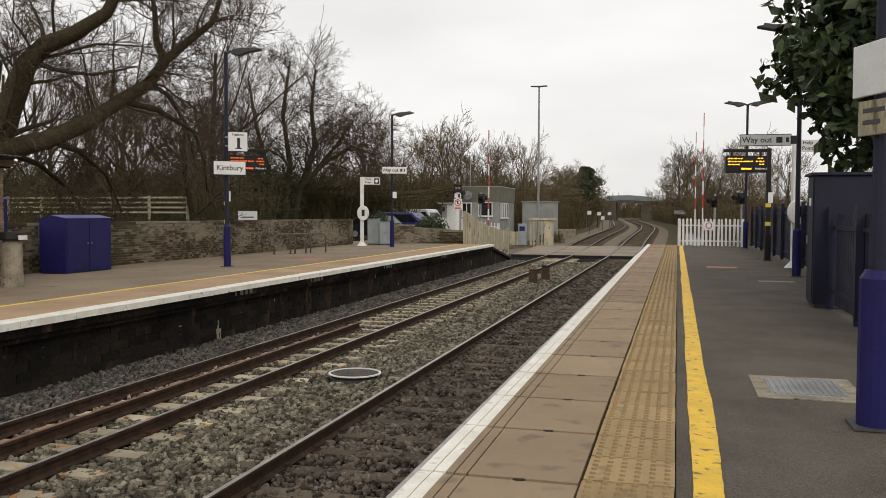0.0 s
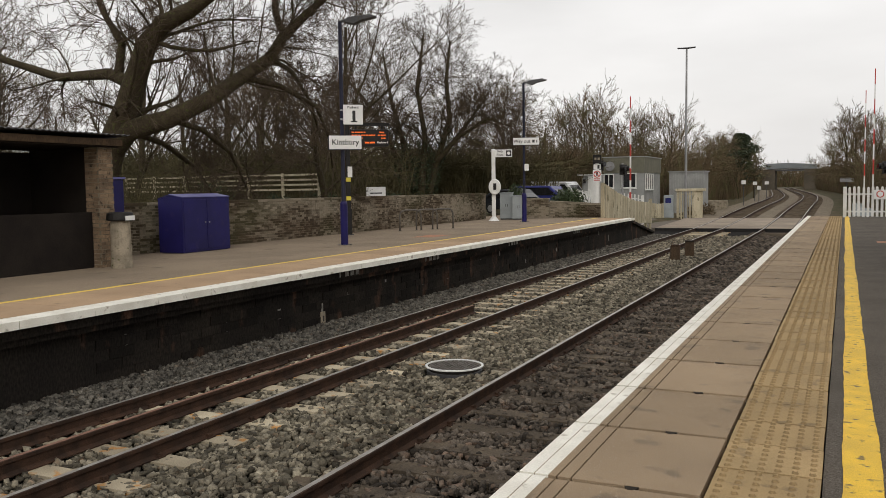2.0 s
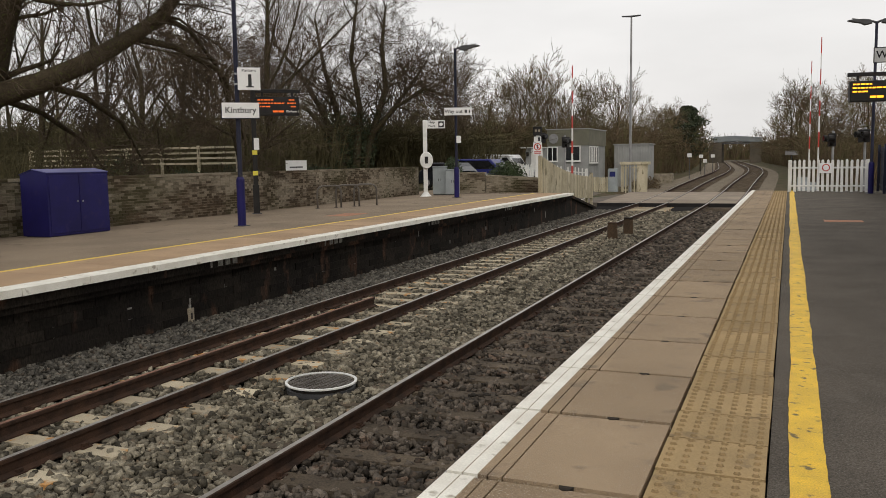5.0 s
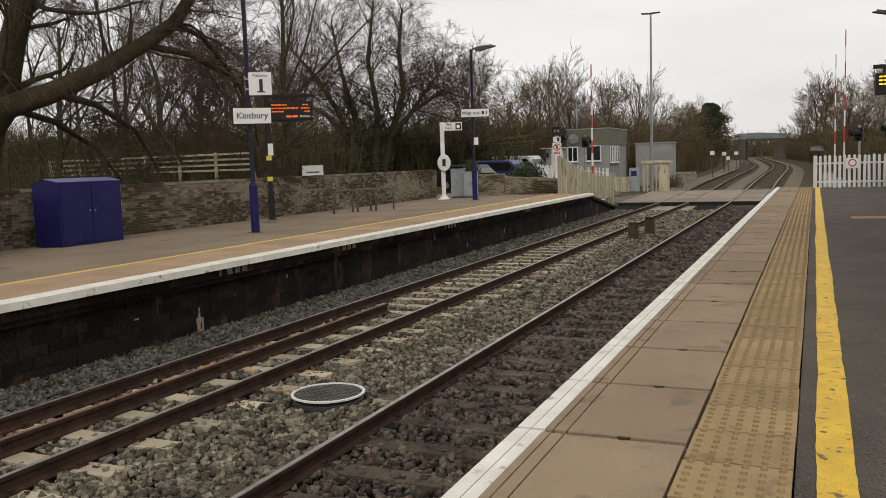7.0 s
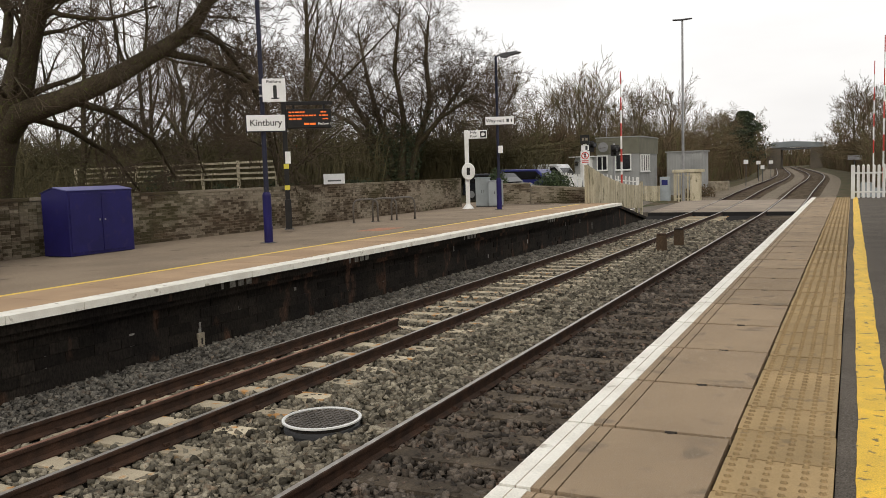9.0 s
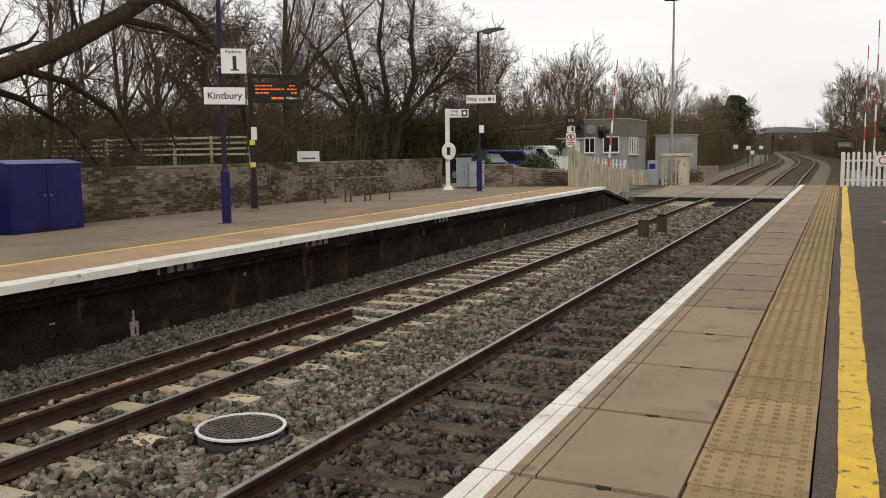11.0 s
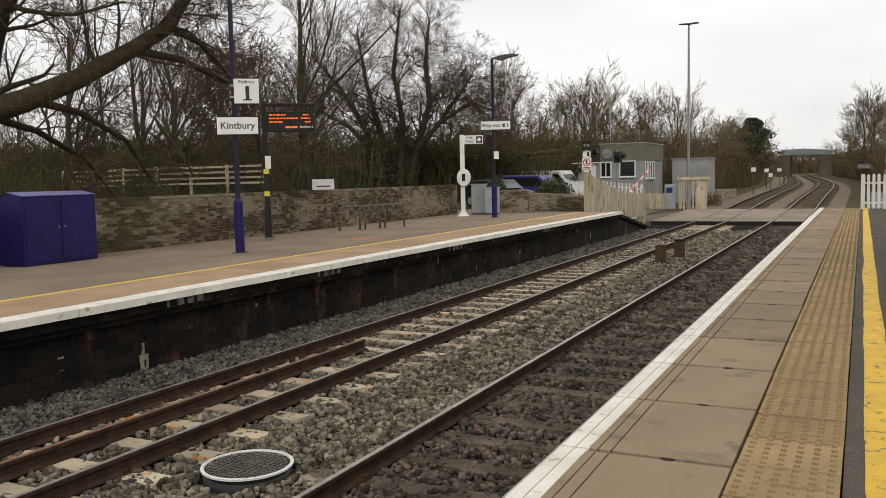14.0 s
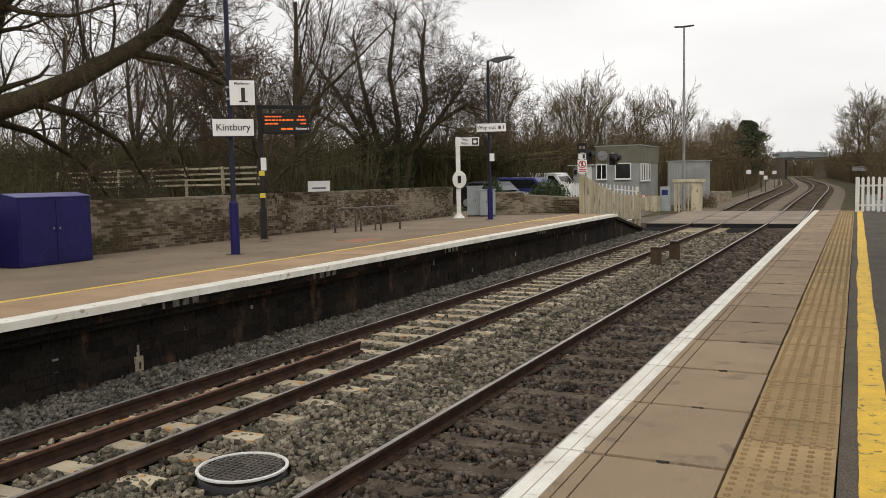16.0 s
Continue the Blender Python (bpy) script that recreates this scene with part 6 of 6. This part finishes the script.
# sleepers
def sleeper_mesh(name, material):
    return Geo().prism([(-0.14, -0.2), (0.14, -0.2), (0.125, 0.0), (-0.125, 0.0)], "x", -1.26, 1.26).mesh(name, material)


clip = Geo().box(-0.1, -0.06, 0, 0.1, 0.06, 0.012).box(-0.085, -0.03, 0.012, -0.045, 0.03, 0.045).box(0.045, -0.03, 0.012, 0.085, 0.03, 0.045).mesh("rail_clip", M_rail)
for cx, me, label in (((RAILS[2] + RAILS[3]) / 2, sleeper_mesh("sleeper", M_sleeper), "pale rust-stained concrete sleeper under the far track"), ((RAILS[0] + RAILS[1]) / 2, sleeper_mesh("sleeper", M_sleeper2), "dark weathered sleeper under the near track")):
    for i in range(80):
        y = -12.0 + 0.71 * i + 0.05
        o = tagged(new("sleeper", me), label, "sleeper", "far track sleepers" if cx < -4 else "near track sleepers")
        o.matrix_basis = pose(cx + r.uniform(-0.02, 0.02), y, RAIL - 0.161, 0, 0, r.uniform(-0.6, 0.6))
        if 0 < y < 30:
            for sx in (-0.7525, 0.7525):
                k = new("rail_clip", clip)
                k.parent, k.matrix_basis = o, pose(sx, 0, 0.001)
far_sl = Geo()
for i in range(230):
    y = 57 + 0.71 * i
    for cx in ((RAILS[2] + RAILS[3]) / 2, (RAILS[0] + RAILS[1]) / 2):
        far_sl.box(cx + bend(y) - 1.26, y, -1.3 + climb(y), cx + bend(y) + 1.26, y + 0.25, -1.13 + climb(y))
tagged(part("sleepers", far_sl, M_sleeper2), "weathered sleepers beyond the level crossing", "sleepers", kind="stuff")


def stones(name, n, x0, x1, y0, y1, size, seed, keep, material):
    """Angular stones, scattered on the ballast bed."""
    q = np.random.RandomState(seed)
    x, y = q.uniform(x0, x1, n), q.uniform(y0, y1, n)
    z = np.interp(x, [p[0] for p in prof], [p[1] for p in prof])
    ok = keep(x, y, q)
    x, y, z = x[ok], y[ok], z[ok]
    n = len(x)
    base = np.array([(-1, -1, -1), (1, -1, -1), (1, 1, -1), (-1, 1, -1), (-1, -1, 1), (1, -1, 1), (1, 1, 1), (-1, 1, 1)], float)
    v = base[None] * q.uniform(0.45, 1.05, (n, 8, 3))
    s = size * q.uniform(0.5, 1.3, n)
    v *= (s[:, None] * np.stack([q.uniform(0.9, 1.5, n), q.uniform(0.65, 1.1, n), q.uniform(0.5, 0.95, n)], -1))[:, None, :]
    a, b = q.uniform(0, 6.28, n), q.normal(0, 0.6, n)
    ca, sa, cb, sb = np.cos(a), np.sin(a), np.cos(b), np.sin(b)
    X, Y, Z = v[..., 0], v[..., 1], v[..., 2]
    X, Z = X * cb[:, None] + Z * sb[:, None], -X * sb[:, None] + Z * cb[:, None]
    X, Y = X * ca[:, None] - Y * sa[:, None], X * sa[:, None] + Y * ca[:, None]
    v = np.stack([X + x[:, None], Y + y[:, None], Z + (z + q.uniform(-0.025, 0.036, n))[:, None]], -1).reshape(-1, 3)
    tri = np.array([(0, 2, 1), (0, 3, 2), (4, 5, 6), (4, 6, 7), (0, 1, 5), (0, 5, 4), (1, 2, 6), (1, 6, 5), (2, 3, 7), (2, 7, 6), (3, 0, 4), (3, 4, 7)])
    f = (tri[None] + 8 * np.arange(n)[:, None, None]).reshape(-1)
    me = bpy.data.meshes.new(name)
    me.vertices.add(len(v))
    me.vertices.foreach_set("co", v.reshape(-1))
    me.loops.add(len(f))
    me.loops.foreach_set("vertex_index", f)
    me.polygons.add(len(f) // 3)
    me.polygons.foreach_set("loop_start", np.arange(0, len(f), 3))
    me.polygons.foreach_set("loop_total", np.full(len(f) // 3, 3))
    me.update()
    me.materials.append(material)
    return tagged(new(name, me), "loose angular grey and brown ballast stones", "ballast", kind="stuff")


def bed(x, y, q):
    """Thins the stones over sleeper tops and keeps them off the rails and the drain."""
    on = np.ones(len(x), bool)
    for rx in RAILS:
        on &= np.abs(x - rx) > 0.075
    on &= np.hypot(x + 3.6, y - 7.0) > 0.47
    ph = np.abs((y + 12 - 0.05 + 0.355) % 0.71 - 0.355)
    sleeper = (ph < 0.15) & (((x > -6.67) & (x < -4.15)) | ((x > -3.04) & (x < -0.52)))
    far = x < -4
    on &= ~sleeper | (q.uniform(0, 1, len(x)) < np.where(far, np.where((x > -4.62) | (x < -6.2), 0.4, 0.1), 0.5))
    on &= ~((x > -5.61) & (x < -5.43) & (y < 12.2))
    return on


stones("ballast_stones", 33000, -6.4, -2.56, 1, 14, 0.035, 1, bed, M_stone)
stones("ballast_stones", 19000, -6.4, -2.56, 14, 26, 0.039, 2, bed, M_stone)
stones("ballast_stones", 10000, -6.4, -2.56, 26, 40.6, 0.055, 3, bed, M_stone)
stones("ballast_stones", 13500, -7.6, -6.2, 1, 14, 0.034, 7, bed, M_stone3)
stones("ballast_stones", 7500, -7.6, -6.2, 14, 26, 0.044, 8, bed, M_stone3)
stones("ballast_stones", 3500, -7.6, -6.2, 26, 40.6, 0.055, 9, bed, M_stone3)
stones("ballast_stones", 19000, -2.5, -0.1, -1, 14, 0.034, 4, bed, M_stone2)
stones("ballast_stones", 9500, -2.5, -0.1, 14, 26, 0.044, 5, bed, M_stone2)
stones("ballast_stones", 5000, -2.5, -0.1, 26, 40.6, 0.055, 6, bed, M_stone2)
stones("ballast_stones", 9000, -6.4, -2.56, -9, 1, 0.05, 10, bed, M_stone)
stones("ballast_stones", 3000, -7.6, -6.2, -9, 1, 0.05, 11, bed, M_stone3)
stones("ballast_stones", 4500, -2.5, -0.1, -9, -1, 0.05, 12, bed, M_stone2)


def motions():
    """The near-side barrier drops over the road; the others follow it."""
    fall = ((0, 0), (9.6, 0), (10.2, 4), (10.8, 13), (11.3, 23), (11.8, 34), (12.3, 44), (12.6, 50), (13.0, 57), (13.4, 64), (13.8, 71), (14.4, 79), (15.0, 85), (15.5, 88), (16, 88))
    walk(arm_left, [(t, pose(0, 0, 1.0, -a, 0, 0)) for t, a in fall])
    late = ((0, 0), (10.6, 0), (11.2, 5), (12.0, 20), (13.0, 42), (14.0, 64), (15.0, 84), (15.6, 88), (16, 88))
    walk(arm_right, [(t, pose(0, 0, 1.0, -a, 0, 0)) for t, a in late])
    walk(arm_far, [(t, pose(0, 0, 1.0, a, 0, 0)) for t, a in late])


motions()
